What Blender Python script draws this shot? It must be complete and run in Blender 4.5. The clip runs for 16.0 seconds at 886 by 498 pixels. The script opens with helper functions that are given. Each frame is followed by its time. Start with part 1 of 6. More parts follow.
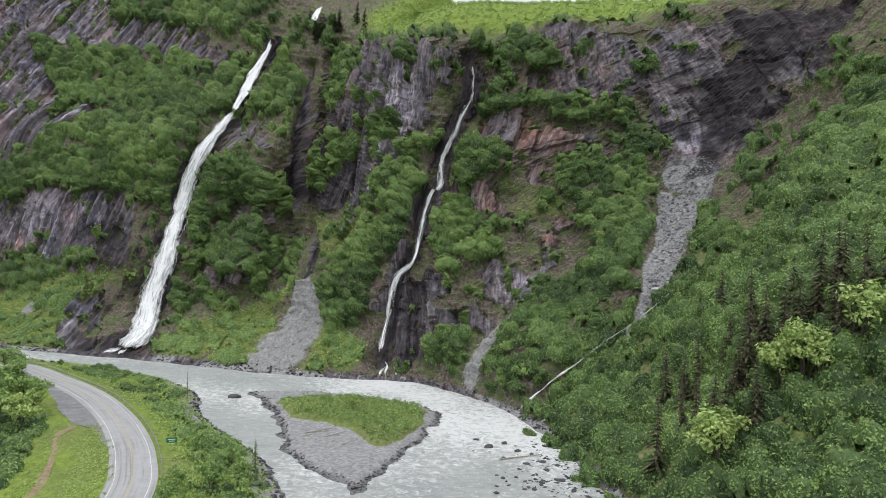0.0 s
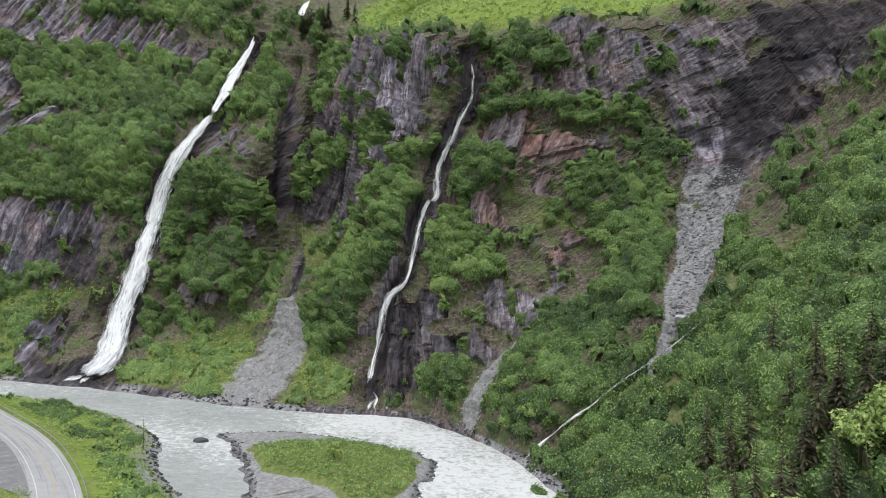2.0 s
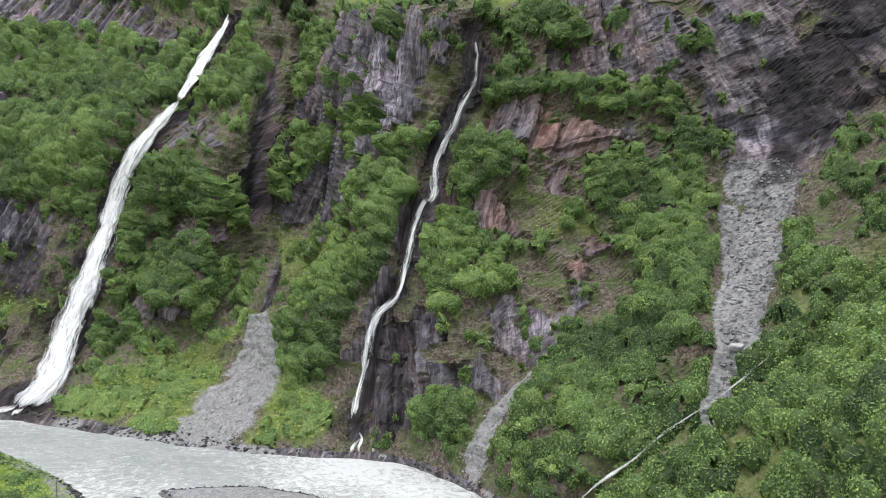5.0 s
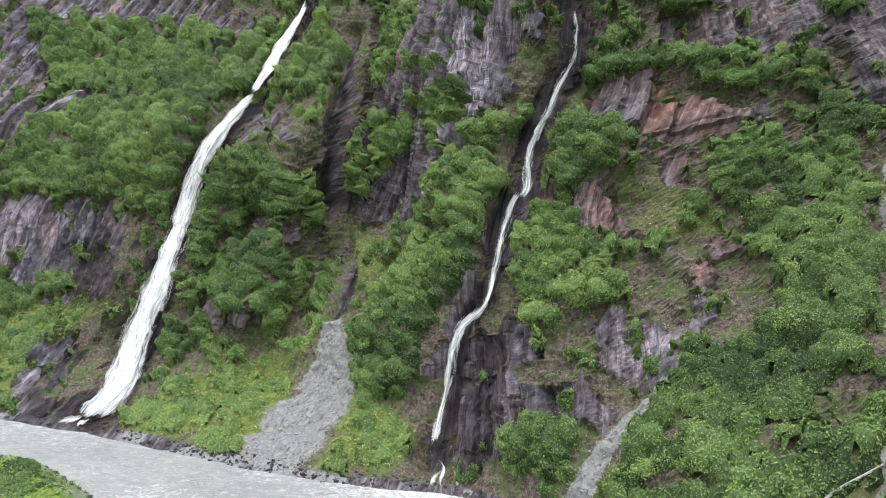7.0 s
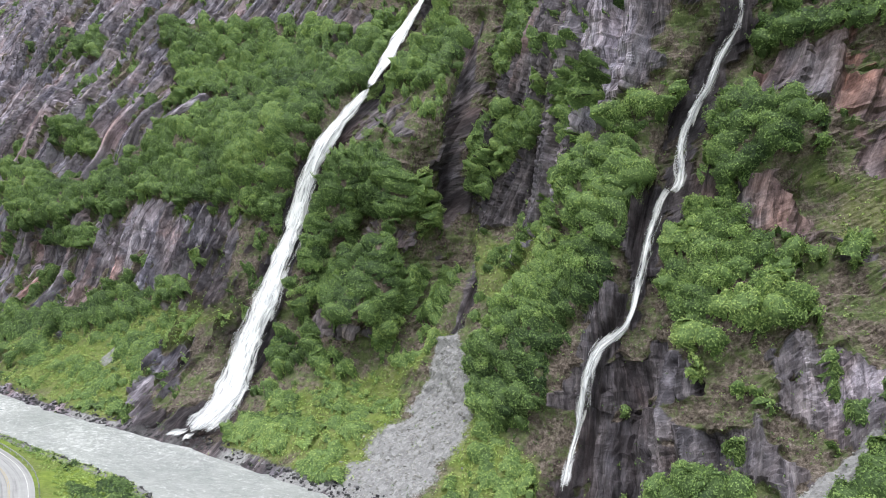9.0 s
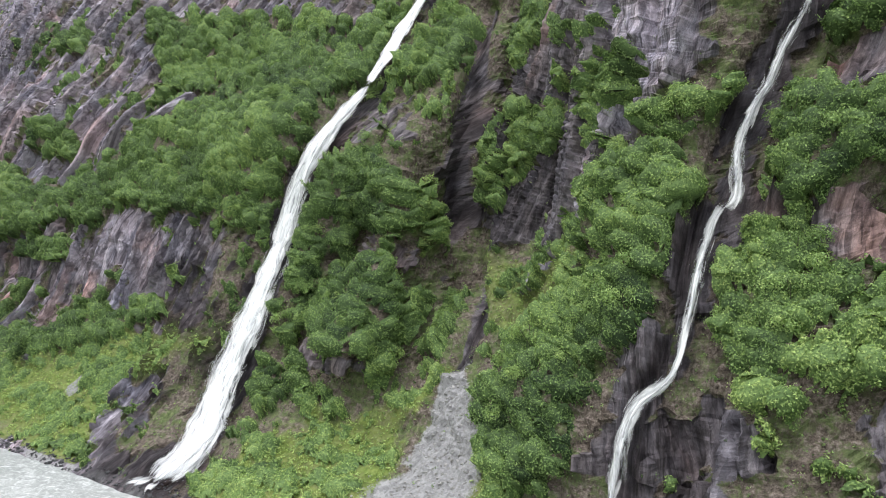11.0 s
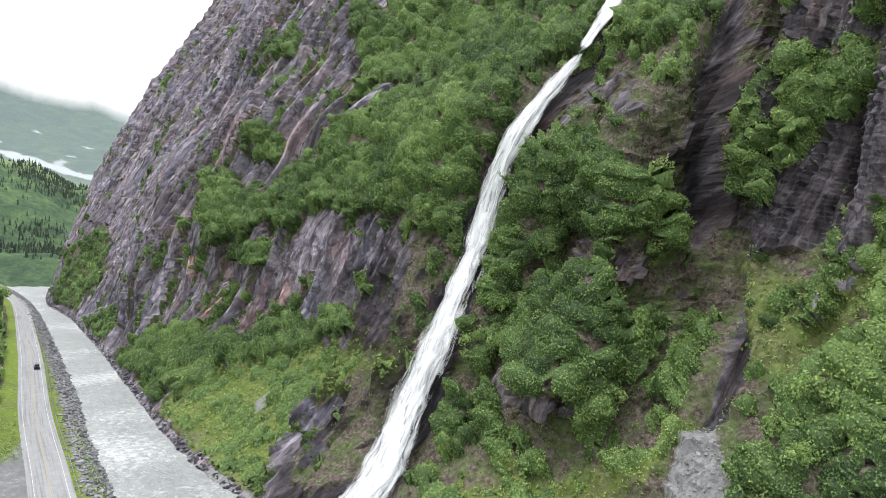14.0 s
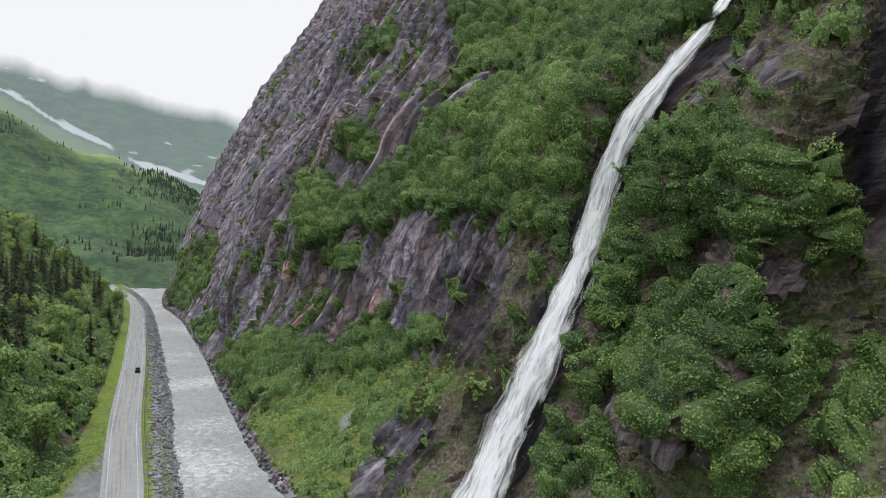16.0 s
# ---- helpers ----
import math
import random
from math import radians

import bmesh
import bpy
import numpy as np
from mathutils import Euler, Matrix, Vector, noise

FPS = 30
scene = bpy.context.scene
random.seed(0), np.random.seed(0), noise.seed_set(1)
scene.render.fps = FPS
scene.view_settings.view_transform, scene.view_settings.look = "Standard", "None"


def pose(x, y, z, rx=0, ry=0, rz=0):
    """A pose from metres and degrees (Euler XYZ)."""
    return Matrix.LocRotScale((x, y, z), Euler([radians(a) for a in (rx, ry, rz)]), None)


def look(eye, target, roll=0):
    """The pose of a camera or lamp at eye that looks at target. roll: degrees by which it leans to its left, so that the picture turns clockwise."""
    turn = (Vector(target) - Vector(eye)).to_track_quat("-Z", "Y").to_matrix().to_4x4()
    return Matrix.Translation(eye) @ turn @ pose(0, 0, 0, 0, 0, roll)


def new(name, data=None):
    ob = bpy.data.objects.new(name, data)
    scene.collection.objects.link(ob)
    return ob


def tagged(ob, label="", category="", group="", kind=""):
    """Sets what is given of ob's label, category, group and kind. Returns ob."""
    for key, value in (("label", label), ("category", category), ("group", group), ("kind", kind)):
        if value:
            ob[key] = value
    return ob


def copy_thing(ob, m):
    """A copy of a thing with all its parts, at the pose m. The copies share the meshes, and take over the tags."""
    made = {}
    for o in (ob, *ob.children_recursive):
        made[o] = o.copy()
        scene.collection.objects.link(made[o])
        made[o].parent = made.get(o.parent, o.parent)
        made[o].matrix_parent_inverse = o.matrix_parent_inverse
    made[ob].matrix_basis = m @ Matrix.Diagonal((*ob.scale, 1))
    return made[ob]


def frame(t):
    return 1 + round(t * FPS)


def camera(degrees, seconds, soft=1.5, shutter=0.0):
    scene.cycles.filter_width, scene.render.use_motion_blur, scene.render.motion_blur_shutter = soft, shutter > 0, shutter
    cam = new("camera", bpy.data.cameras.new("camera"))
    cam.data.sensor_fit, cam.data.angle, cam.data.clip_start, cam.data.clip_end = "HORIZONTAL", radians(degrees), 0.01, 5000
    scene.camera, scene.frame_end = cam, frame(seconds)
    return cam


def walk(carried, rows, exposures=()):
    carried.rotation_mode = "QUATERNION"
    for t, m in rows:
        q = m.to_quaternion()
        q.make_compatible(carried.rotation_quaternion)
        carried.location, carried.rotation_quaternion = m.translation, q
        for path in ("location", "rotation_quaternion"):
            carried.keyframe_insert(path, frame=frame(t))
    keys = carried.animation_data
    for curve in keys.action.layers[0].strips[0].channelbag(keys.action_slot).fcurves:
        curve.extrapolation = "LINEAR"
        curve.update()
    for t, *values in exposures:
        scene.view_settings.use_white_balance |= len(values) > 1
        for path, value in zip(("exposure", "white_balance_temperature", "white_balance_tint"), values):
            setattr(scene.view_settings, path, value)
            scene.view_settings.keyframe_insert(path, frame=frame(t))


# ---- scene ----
import itertools

cam = camera(65.6, 16.0, soft=0.65)
PATH = [
    (0, (2.714, 3.678, 49.038), (2.668, 5.677, 49.027), 2.2),
    (0.5, (2.756, 10.082, 49.702), (2.712, 12.081, 49.689), 2.2),
    (1, (2.912, 16.598, 50.869), (2.867, 18.597, 50.856), 2.2),
    (1.5, (2.826, 23.159, 52.709), (2.783, 25.159, 52.697), 2.2),
    (2, (2.656, 29.547, 55.018), (2.614, 31.546, 55.008), 2.2),
    (2.5, (2.551, 35.898, 56.458), (2.509, 37.898, 56.452), 2.4),
    (3, (2.338, 42.208, 56.748), (2.297, 44.208, 56.742), 2.4),
    (3.5, (2.059, 48.39, 56.848), (2.02, 50.39, 56.844), 2.5),
    (4, (1.762, 54.581, 57.108), (1.725, 56.58, 57.101), 2.4),
    (4.2, (1.781, 57.015, 57.225), (1.743, 59.014, 57.217), 2.4),
    (6.3, (0.186, 83.513, 57.832), (0.158, 85.513, 57.818), 2.2),
    (6.5, (-0.084, 86.084, 57.829), (-0.112, 88.083, 57.816), 2.3),
    (7, (-0.965, 92.722, 57.754), (-1.25, 94.701, 57.733), 2.3),
    (7.5, (-1.645, 99.14, 57.74), (-2.045, 101.1, 57.718), 2.2),
    (8, (-2.377, 105.428, 57.673), (-2.892, 107.361, 57.651), 2.2),
    (8.5, (-3.512, 111.756, 57.644), (-4.123, 113.66, 57.623), 2.3),
    (9, (-4.803, 118.199, 57.73), (-5.455, 120.089, 57.709), 2.4),
    (9.2, (-5.45, 120.731, 57.855), (-6.102, 122.622, 57.834), 2.4),
    (11.3, (-12.819, 148.07, 62.41), (-13.534, 149.938, 62.396), 2.9),
    (11.5, (-13.607, 150.58, 62.546), (-14.346, 152.439, 62.528), 2.8),
    (12, (-15.612, 156.553, 62.726), (-16.359, 158.408, 62.707), 2.8),
    (12.5, (-18.042, 162.431, 62.868), (-18.823, 164.272, 62.845), 2.7),
    (12.7, (-19.112, 164.901, 62.892), (-19.973, 166.707, 62.865), 2.6),
    (13, (-20.854, 168.626, 62.921), (-21.893, 170.335, 62.886), 2.6),
    (13.5, (-23.75, 174.699, 62.859), (-24.964, 176.288, 62.82), 2.5),
    (14, (-26.664, 180.431, 62.635), (-27.916, 181.99, 62.598), 2.6),
    (14.5, (-29.843, 185.45, 62.852), (-31.11, 186.997, 62.816), 2.6),
    (15, (-33.108, 190.099, 62.815), (-34.474, 191.559, 62.778), 2.6),
    (15.5, (-36.201, 194.169, 62.59), (-37.648, 195.549, 62.552), 2.6),
    (16, (-39.045, 197.733, 62.169), (-40.525, 199.077, 62.132), 2.6),
]
EXPOSURES = [(0, -0.5), (2, -0.41), (4, -0.23), (7, -0.03), (9, 0.01), (12.5, 0.06), (13.2, 0.0), (14, -0.09), (15, -0.25), (15.5, -0.43), (16, -0.68)]
walk(cam, [(t, look(eye, target, roll)) for t, eye, target, roll in PATH], EXPOSURES)

# ---- world, sun ----
world = bpy.data.worlds.new("overcast_sky")
scene.world = world
world.use_nodes = True
wn = world.node_tree.nodes
wn.clear()
w_out, w_bg = wn.new("ShaderNodeOutputWorld"), wn.new("ShaderNodeBackground")
w_sky, w_mix = wn.new("ShaderNodeTexSky"), wn.new("ShaderNodeMixRGB")
w_sky.sky_type, w_sky.sun_disc = "NISHITA", False
w_sky.sun_elevation, w_sky.sun_rotation = radians(52), radians(200)
w_mix.inputs[0].default_value = 0.93
# cloud cover, far brighter overhead than at the horizon
w_co, w_sep, w_ramp = wn.new("ShaderNodeTexCoord"), wn.new("ShaderNodeSeparateXYZ"), wn.new("ShaderNodeValToRGB")
w_ramp.color_ramp.elements[0].color = (0.36, 0.365, 0.37, 1)
w_ramp.color_ramp.elements[1].color = (1.45, 1.45, 1.45, 1)
w_mid = w_ramp.color_ramp.elements.new(0.3)
w_mid.color = (0.7, 0.7, 0.7, 1)
w_gain = wn.new("ShaderNodeMixRGB")
w_gain.blend_type = "MULTIPLY"
w_gain.inputs[0].default_value = 1.0
w_gain.inputs[2].default_value = (16.6, 17.1, 18.1, 1)
link = world.node_tree.links.new
link(w_co.outputs["Generated"], w_sep.inputs[0])
link(w_sep.outputs[2], w_ramp.inputs[0])
link(w_ramp.outputs[0], w_gain.inputs[1])
link(w_gain.outputs[0], w_mix.inputs[2])
link(w_sky.outputs[0], w_mix.inputs[1])
link(w_mix.outputs[0], w_bg.inputs[0])
link(w_bg.outputs[0], w_out.inputs[0])
w_bg.inputs[1].default_value = 0.1
sun_data = bpy.data.lights.new("sun", "SUN")
sun_data.energy, sun_data.angle, sun_data.color = 1.5, radians(30), (1.0, 0.97, 0.92)
sun = new("sun", sun_data)
sun.matrix_world = look((0, 0, 300), (25, 70, 130))


# ---- materials ----
def material(name):
    m = bpy.data.materials.new(name)
    m.use_nodes = True
    nt = m.node_tree
    bsdf = nt.nodes["Principled BSDF"]
    bsdf.inputs["Specular IOR Level"].default_value = 0.25
    return m, nt, bsdf


def node(nt, kind, **values):
    n = nt.nodes.new(kind)
    for k, v in values.items():
        n.inputs[k.replace("_", " ")].default_value = v
    return n


def tex(nt, scale, detail=6.0, rough=0.6, stretch=None, turn=(0, 0, 0), distortion=0.0):
    """Noise in object space (metres); scale in cycles a metre."""
    co = nt.nodes.new("ShaderNodeTexCoord")
    mp = nt.nodes.new("ShaderNodeMapping")
    mp.inputs["Scale"].default_value = stretch or (1, 1, 1)
    mp.inputs["Rotation"].default_value = [radians(a) for a in turn]
    n = node(nt, "ShaderNodeTexNoise", Scale=scale, Detail=detail, Roughness=rough, Distortion=distortion)
    nt.links.new(co.outputs["Object"], mp.inputs[0])
    nt.links.new(mp.outputs[0], n.inputs["Vector"])
    return n.outputs["Fac"]


def ramp(nt, fac, stops):
    r = nt.nodes.new("ShaderNodeValToRGB")
    while len(r.color_ramp.elements) < len(stops):
        r.color_ramp.elements.new(0.5)
    for e, (p, c) in zip(r.color_ramp.elements, stops):
        e.position, e.color = p, (*c, 1)
    nt.links.new(fac, r.inputs[0])
    return r.outputs[0]


def mix(nt, fac, a, b, mode="MIX"):
    m = nt.nodes.new("ShaderNodeMixRGB")
    m.blend_type = mode
    for slot, v in zip(m.inputs, (fac, a, b)):
        if isinstance(v, (int, float)):
            slot.default_value = v
        elif isinstance(v, tuple):
            slot.default_value = (*v, 1)
        else:
            nt.links.new(v, slot)
    return m.outputs[0]


def bump(nt, bsdf, height, strength, distance):
    b = node(nt, "ShaderNodeBump", Strength=strength, Distance=distance)
    nt.links.new(height, b.inputs["Height"])
    nt.links.new(b.outputs[0], bsdf.inputs["Normal"])


def attr(nt, name):
    a = nt.nodes.new("ShaderNodeAttribute")
    a.attribute_name = name
    return a.outputs["Fac"]


def rock_colour(nt):
    """Grey-violet slate with rusty streaks along the steep bedding."""
    co = nt.nodes.new("ShaderNodeCombineXYZ")
    for slot, key, k in ((0, "across", 1.0), (1, "along", 0.45)):
        mul = nt.nodes.new("ShaderNodeMath")
        mul.operation = "MULTIPLY"
        mul.inputs[1].default_value = k
        nt.links.new(attr(nt, key), mul.inputs[0])
        nt.links.new(mul.outputs[0], co.inputs[slot])
    bed = node(nt, "ShaderNodeTexNoise", Scale=0.5, Detail=9.0, Roughness=0.74, Distortion=0.5)
    nt.links.new(co.outputs[0], bed.inputs["Vector"])
    grain = mix(nt, 0.4, bed.outputs["Fac"], tex(nt, 0.3, 10, 0.72))
    seam = node(nt, "ShaderNodeTexNoise", Scale=0.1, Detail=5.0, Roughness=0.6, Distortion=0.3)
    nt.links.new(co.outputs[0], seam.inputs["Vector"])
    broad = seam.outputs["Fac"]
    base = ramp(nt, grain, [(0.32, (0.028, 0.025, 0.028)), (0.43, (0.098, 0.089, 0.096)), (0.53, (0.184, 0.171, 0.188)), (0.66, (0.34, 0.322, 0.348))])
    rust = ramp(nt, broad, [(0.36, (0.78, 0.8, 0.86)), (0.5, (1, 0.98, 0.97)), (0.6, (1.06, 0.985, 0.95)), (0.7, (1.18, 0.93, 0.82))])
    col = mix(nt, 1.0, base, rust, "MULTIPLY")
    col = mix(nt, attr(nt, "rust"), col, mix(nt, 1.0, col, (1.4, 1.0, 0.83), "MULTIPLY"))
    col = mix(nt, attr(nt, "pale"), col, mix(nt, 1.0, col, (2.3, 2.34, 2.5), "MULTIPLY"))
    blocky = nt.nodes.new("ShaderNodeCombineXYZ")
    for slot, key, k in ((0, "across", 1.0), (1, "along", 0.11)):
        mul = nt.nodes.new("ShaderNodeMath")
        mul.operation = "MULTIPLY"
        mul.inputs[1].default_value = k
        nt.links.new(attr(nt, key), mul.inputs[0])
        nt.links.new(mul.outputs[0], blocky.inputs[slot])
    facets = None
    for scale, warp, lo, hi in ((0.4, 0.2, 0.78, 1.2), (1.1, 0.15, 0.62, 1.38), (2.6, 0.1, 0.66, 1.34)):
        cell = nt.nodes.new("ShaderNodeTexVoronoi")
        cell.inputs["Scale"].default_value = scale
        nt.links.new(mix(nt, warp, blocky.outputs[0], tex(nt, 0.7, 5, 0.7), "ADD"), cell.inputs["Vector"])
        col = mix(nt, 0.8, col, ramp(nt, cell.outputs["Color"], [(0.1, (lo, lo, lo * 1.02)), (0.5, (1.0, 0.99, 1.0)), (0.9, (hi, hi * 0.99, hi * 0.98))]), "MULTIPLY")
        facets = cell.outputs["Color"] if facets is None else mix(nt, 0.4, facets, cell.outputs["Color"])
    joints = None
    for scale, stretch, width, depth in ((0.34, 0.1, 0.05, 0.45), (1.0, 0.16, 0.06, 0.25)):
        cv = nt.nodes.new("ShaderNodeCombineXYZ")
        for slot, key, k in ((0, "across", 1.0), (1, "along", stretch)):
            mul = nt.nodes.new("ShaderNodeMath")
            mul.operation = "MULTIPLY"
            mul.inputs[1].default_value = k
            nt.links.new(attr(nt, key), mul.inputs[0])
            nt.links.new(mul.outputs[0], cv.inputs[slot])
        crack = nt.nodes.new("ShaderNodeTexVoronoi")
        crack.feature = "DISTANCE_TO_EDGE"
        crack.inputs["Scale"].default_value = scale
        nt.links.new(mix(nt, 1.0, cv.outputs[0], tex(nt, 0.3, 6, 0.7), "ADD"), crack.inputs["Vector"])
        line = ramp(nt, crack.outputs["Distance"], [(0.0, (0.3, 0.29, 0.3)), (width, (1, 1, 1))])
        strong = ramp(nt, attr(nt, "pale"), [(0.1, (depth, depth, depth)), (0.8, (min(1, depth + 0.4),) * 3)])
        col = mix(nt, strong, col, line, "MULTIPLY")
        joints = line if joints is None else mix(nt, 0.5, joints, line, "MULTIPLY")
    return col, mix(nt, 0.3, mix(nt, 0.5, grain, facets), joints)


def ground_material(name, green=((0.035, 0.05, 0.024), (0.11, 0.14, 0.06), (0.25, 0.28, 0.13))):
    """Rock where the 'rock' attribute is high, scree where 'scree' is, grass and herbs elsewhere; 'wet' darkens and
    glosses, and also carries painted gully shade.
    """
    m, nt, bsdf = material(name)
    rock, grain = rock_colour(nt)
    fine = tex(nt, 1.7, 8, 0.75)
    herbs = tex(nt, 0.7, 9, 0.82)
    grass = ramp(nt, herbs, [(0.3, green[0]), (0.5, green[1]), (0.7, green[2])])
    dry = ramp(nt, tex(nt, 0.16, 9, 0.8), [(0.43, (0, 0, 0)), (0.52, (1, 1, 1))])
    grass = mix(nt, dry, grass, ramp(nt, tex(nt, 1.1, 9, 0.85), [(0.38, (0.028, 0.023, 0.02)), (0.5, (0.13, 0.105, 0.088)), (0.64, (0.34, 0.29, 0.26))]))
    lush = ramp(nt, herbs, [(0.3, (0.08, 0.125, 0.025)), (0.5, (0.19, 0.265, 0.05)), (0.7, (0.33, 0.395, 0.09))])
    grass = mix(nt, attr(nt, "meadow"), grass, lush)
    pebble = nt.nodes.new("ShaderNodeTexVoronoi")
    pebble.inputs["Scale"].default_value = 1.4
    co = nt.nodes.new("ShaderNodeTexCoord")
    nt.links.new(co.outputs["Object"], pebble.inputs["Vector"])
    scree = mix(nt, 0.5, ramp(nt, pebble.outputs["Color"], [(0.1, (0.17, 0.17, 0.18)), (0.5, (0.3, 0.298, 0.31)), (0.9, (0.45, 0.447, 0.46))]), ramp(nt, fine, [(0.3, (0.13, 0.13, 0.13)), (0.7, (0.42, 0.415, 0.415))]))
    edge = nt.nodes.new("ShaderNodeMath")
    edge.operation = "MULTIPLY_ADD"
    edge.inputs[1].default_value, edge.inputs[2].default_value = 0.9, -0.45
    nt.links.new(fine, edge.inputs[0])

    def mask(name):
        s = nt.nodes.new("ShaderNodeMath")
        nt.links.new(attr(nt, name), s.inputs[0])
        nt.links.new(edge.outputs[0], s.inputs[1])
        return ramp(nt, s.outputs[0], [(0.42, (0, 0, 0)), (0.58, (1, 1, 1))])
    col = mix(nt, mask("rock"), grass, rock)
    col = mix(nt, mask("scree"), col, scree)
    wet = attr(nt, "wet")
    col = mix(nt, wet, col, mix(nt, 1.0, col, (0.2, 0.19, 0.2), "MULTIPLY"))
    nt.links.new(col, bsdf.inputs["Base Color"])
    rough = nt.nodes.new("ShaderNodeMapRange")
    rough.inputs["To Min"].default_value, rough.inputs["To Max"].default_value = 0.95, 0.6
    nt.links.new(wet, rough.inputs["Value"])
    nt.links.new(rough.outputs[0], bsdf.inputs["Roughness"])
    bsdf.inputs["Specular IOR Level"].default_value = 0.18
    bump(nt, bsdf, mix(nt, 0.35, grain, fine), 1.0, 0.4)
    return m


MAT_CLIFF = ground_material("slate_cliff_and_herbs")


def water_material():
    m, nt, bsdf = material("silty_river")
    foam = attr(nt, "foam")
    n1 = tex(nt, 0.5, 8, 0.76, distortion=0.8)
    silt = ramp(nt, tex(nt, 0.06, 5, 0.6), [(0.3, (0.35, 0.37, 0.365)), (0.7, (0.45, 0.465, 0.46))])
    s = nt.nodes.new("ShaderNodeMath")
    nt.links.new(n1, s.inputs[0])
    nt.links.new(foam, s.inputs[1])
    white = ramp(nt, s.outputs[0], [(0.64, (0, 0, 0)), (0.8, (1, 1, 1))])
    crest = ramp(nt, tex(nt, 0.9, 7, 0.8, (0.5, 1.4, 1), (0, 0, 25), 1.2), [(0.53, (0, 0, 0)), (0.66, (0.8, 0.8, 0.8))])
    trough = ramp(nt, tex(nt, 0.35, 6, 0.75, (0.6, 1.3, 1), (0, 0, 25), 0.8), [(0.35, (0.8, 0.81, 0.82)), (0.6, (1.06, 1.06, 1.06))])
    silt = mix(nt, 1.0, silt, trough, "MULTIPLY")
    nt.links.new(mix(nt, crest, mix(nt, white, silt, (0.78, 0.79, 0.79)), (0.74, 0.75, 0.755)), bsdf.inputs["Base Color"])
    bsdf.inputs["Roughness"].default_value = 0.42
    bump(nt, bsdf, mix(nt, 0.6, n1, tex(nt, 1.5, 6, 0.75)), 1.0, 0.6)
    return m


MAT_WATER = water_material()


def fall_material():
    """White water: threads along the fall (u across, v along), with gaps between them."""
    m, nt, bsdf = material("falling_water")
    uv = nt.nodes.new("ShaderNodeUVMap")
    uv.uv_map = "flow"
    mp = nt.nodes.new("ShaderNodeMapping")
    mp.inputs["Scale"].default_value = (1.2, 0.15, 1)
    nt.links.new(uv.outputs[0], mp.inputs[0])
    n = node(nt, "ShaderNodeTexNoise", Scale=1.0, Detail=7.0, Roughness=0.68, Distortion=0.4)
    nt.links.new(mp.outputs[0], n.inputs["Vector"])
    nt.links.new(ramp(nt, n.outputs["Fac"], [(0.32, (0.5, 0.52, 0.56)), (0.45, (0.8, 0.82, 0.85)), (0.58, (0.88, 0.888, 0.9))]), bsdf.inputs["Base Color"])
    thick = attr(nt, "thick")
    s = nt.nodes.new("ShaderNodeMath")
    nt.links.new(n.outputs["Fac"], s.inputs[0])
    nt.links.new(thick, s.inputs[1])
    nt.links.new(ramp(nt, s.outputs[0], [(0.64, (0, 0, 0)), (1.02, (1, 1, 1))]), bsdf.inputs["Alpha"])
    bsdf.inputs["Roughness"].default_value = 0.6
    bump(nt, bsdf, n.outputs["Fac"], 0.6, 0.6)
    return m


MAT_FALL = fall_material()


def asphalt_material():
    """Grey asphalt with darker seams and wheel tracks along the lanes."""
    m, nt, bsdf = material("worn_asphalt")
    co = nt.nodes.new("ShaderNodeCombineXYZ")
    for slot, key, k in ((0, "lane", 1.6), (1, "run", 0.03)):
        mul = nt.nodes.new("ShaderNodeMath")
        mul.operation = "MULTIPLY"
        mul.inputs[1].default_value = k
        nt.links.new(attr(nt, key), mul.inputs[0])
        nt.links.new(mul.outputs[0], co.inputs[slot])
    streaks = node(nt, "ShaderNodeTexNoise", Scale=1.0, Detail=5.0, Roughness=0.6)
    nt.links.new(co.outputs[0], streaks.inputs["Vector"])
    base = ramp(nt, tex(nt, 0.5, 8, 0.75), [(0.3, (0.31, 0.31, 0.318)), (0.7, (0.4, 0.4, 0.408))])
    nt.links.new(mix(nt, 1.0, base, ramp(nt, streaks.outputs["Fac"], [(0.36, (0.74, 0.74, 0.74)), (0.48, (1, 1, 1)), (0.7, (1.1, 1.1, 1.1))]), "MULTIPLY"), bsdf.inputs["Base Color"])
    bsdf.inputs["Roughness"].default_value = 0.75
    return m


MAT_ASPHALT = asphalt_material()


def paint_material(name, colour):
    m, nt, bsdf = material(name)
    nt.links.new(mix(nt, ramp(nt, tex(nt, 1.2, 6, 0.8), [(0.35, (0, 0, 0)), (0.6, (1, 1, 1))]), (0.32, 0.32, 0.32), colour), bsdf.inputs["Base Color"])
    bsdf.inputs["Roughness"].default_value = 0.6
    return m


MAT_WHITE_LINE = paint_material("white_road_paint", (0.75, 0.75, 0.74))
MAT_YELLOW_LINE = paint_material("yellow_road_paint", (0.5, 0.4, 0.2))

# ---- shape of the land ----
def hash3(i, j, k):
    h = (i * 374761393 + j * 668265263 + k * 2147483647 + 144665) & 0xFFFFFFFF
    h = ((h ^ (h >> 13)) * 1274126177) & 0xFFFFFFFF
    return ((h ^ (h >> 16)) & 0xFFFF) / 32767.5 - 1.0


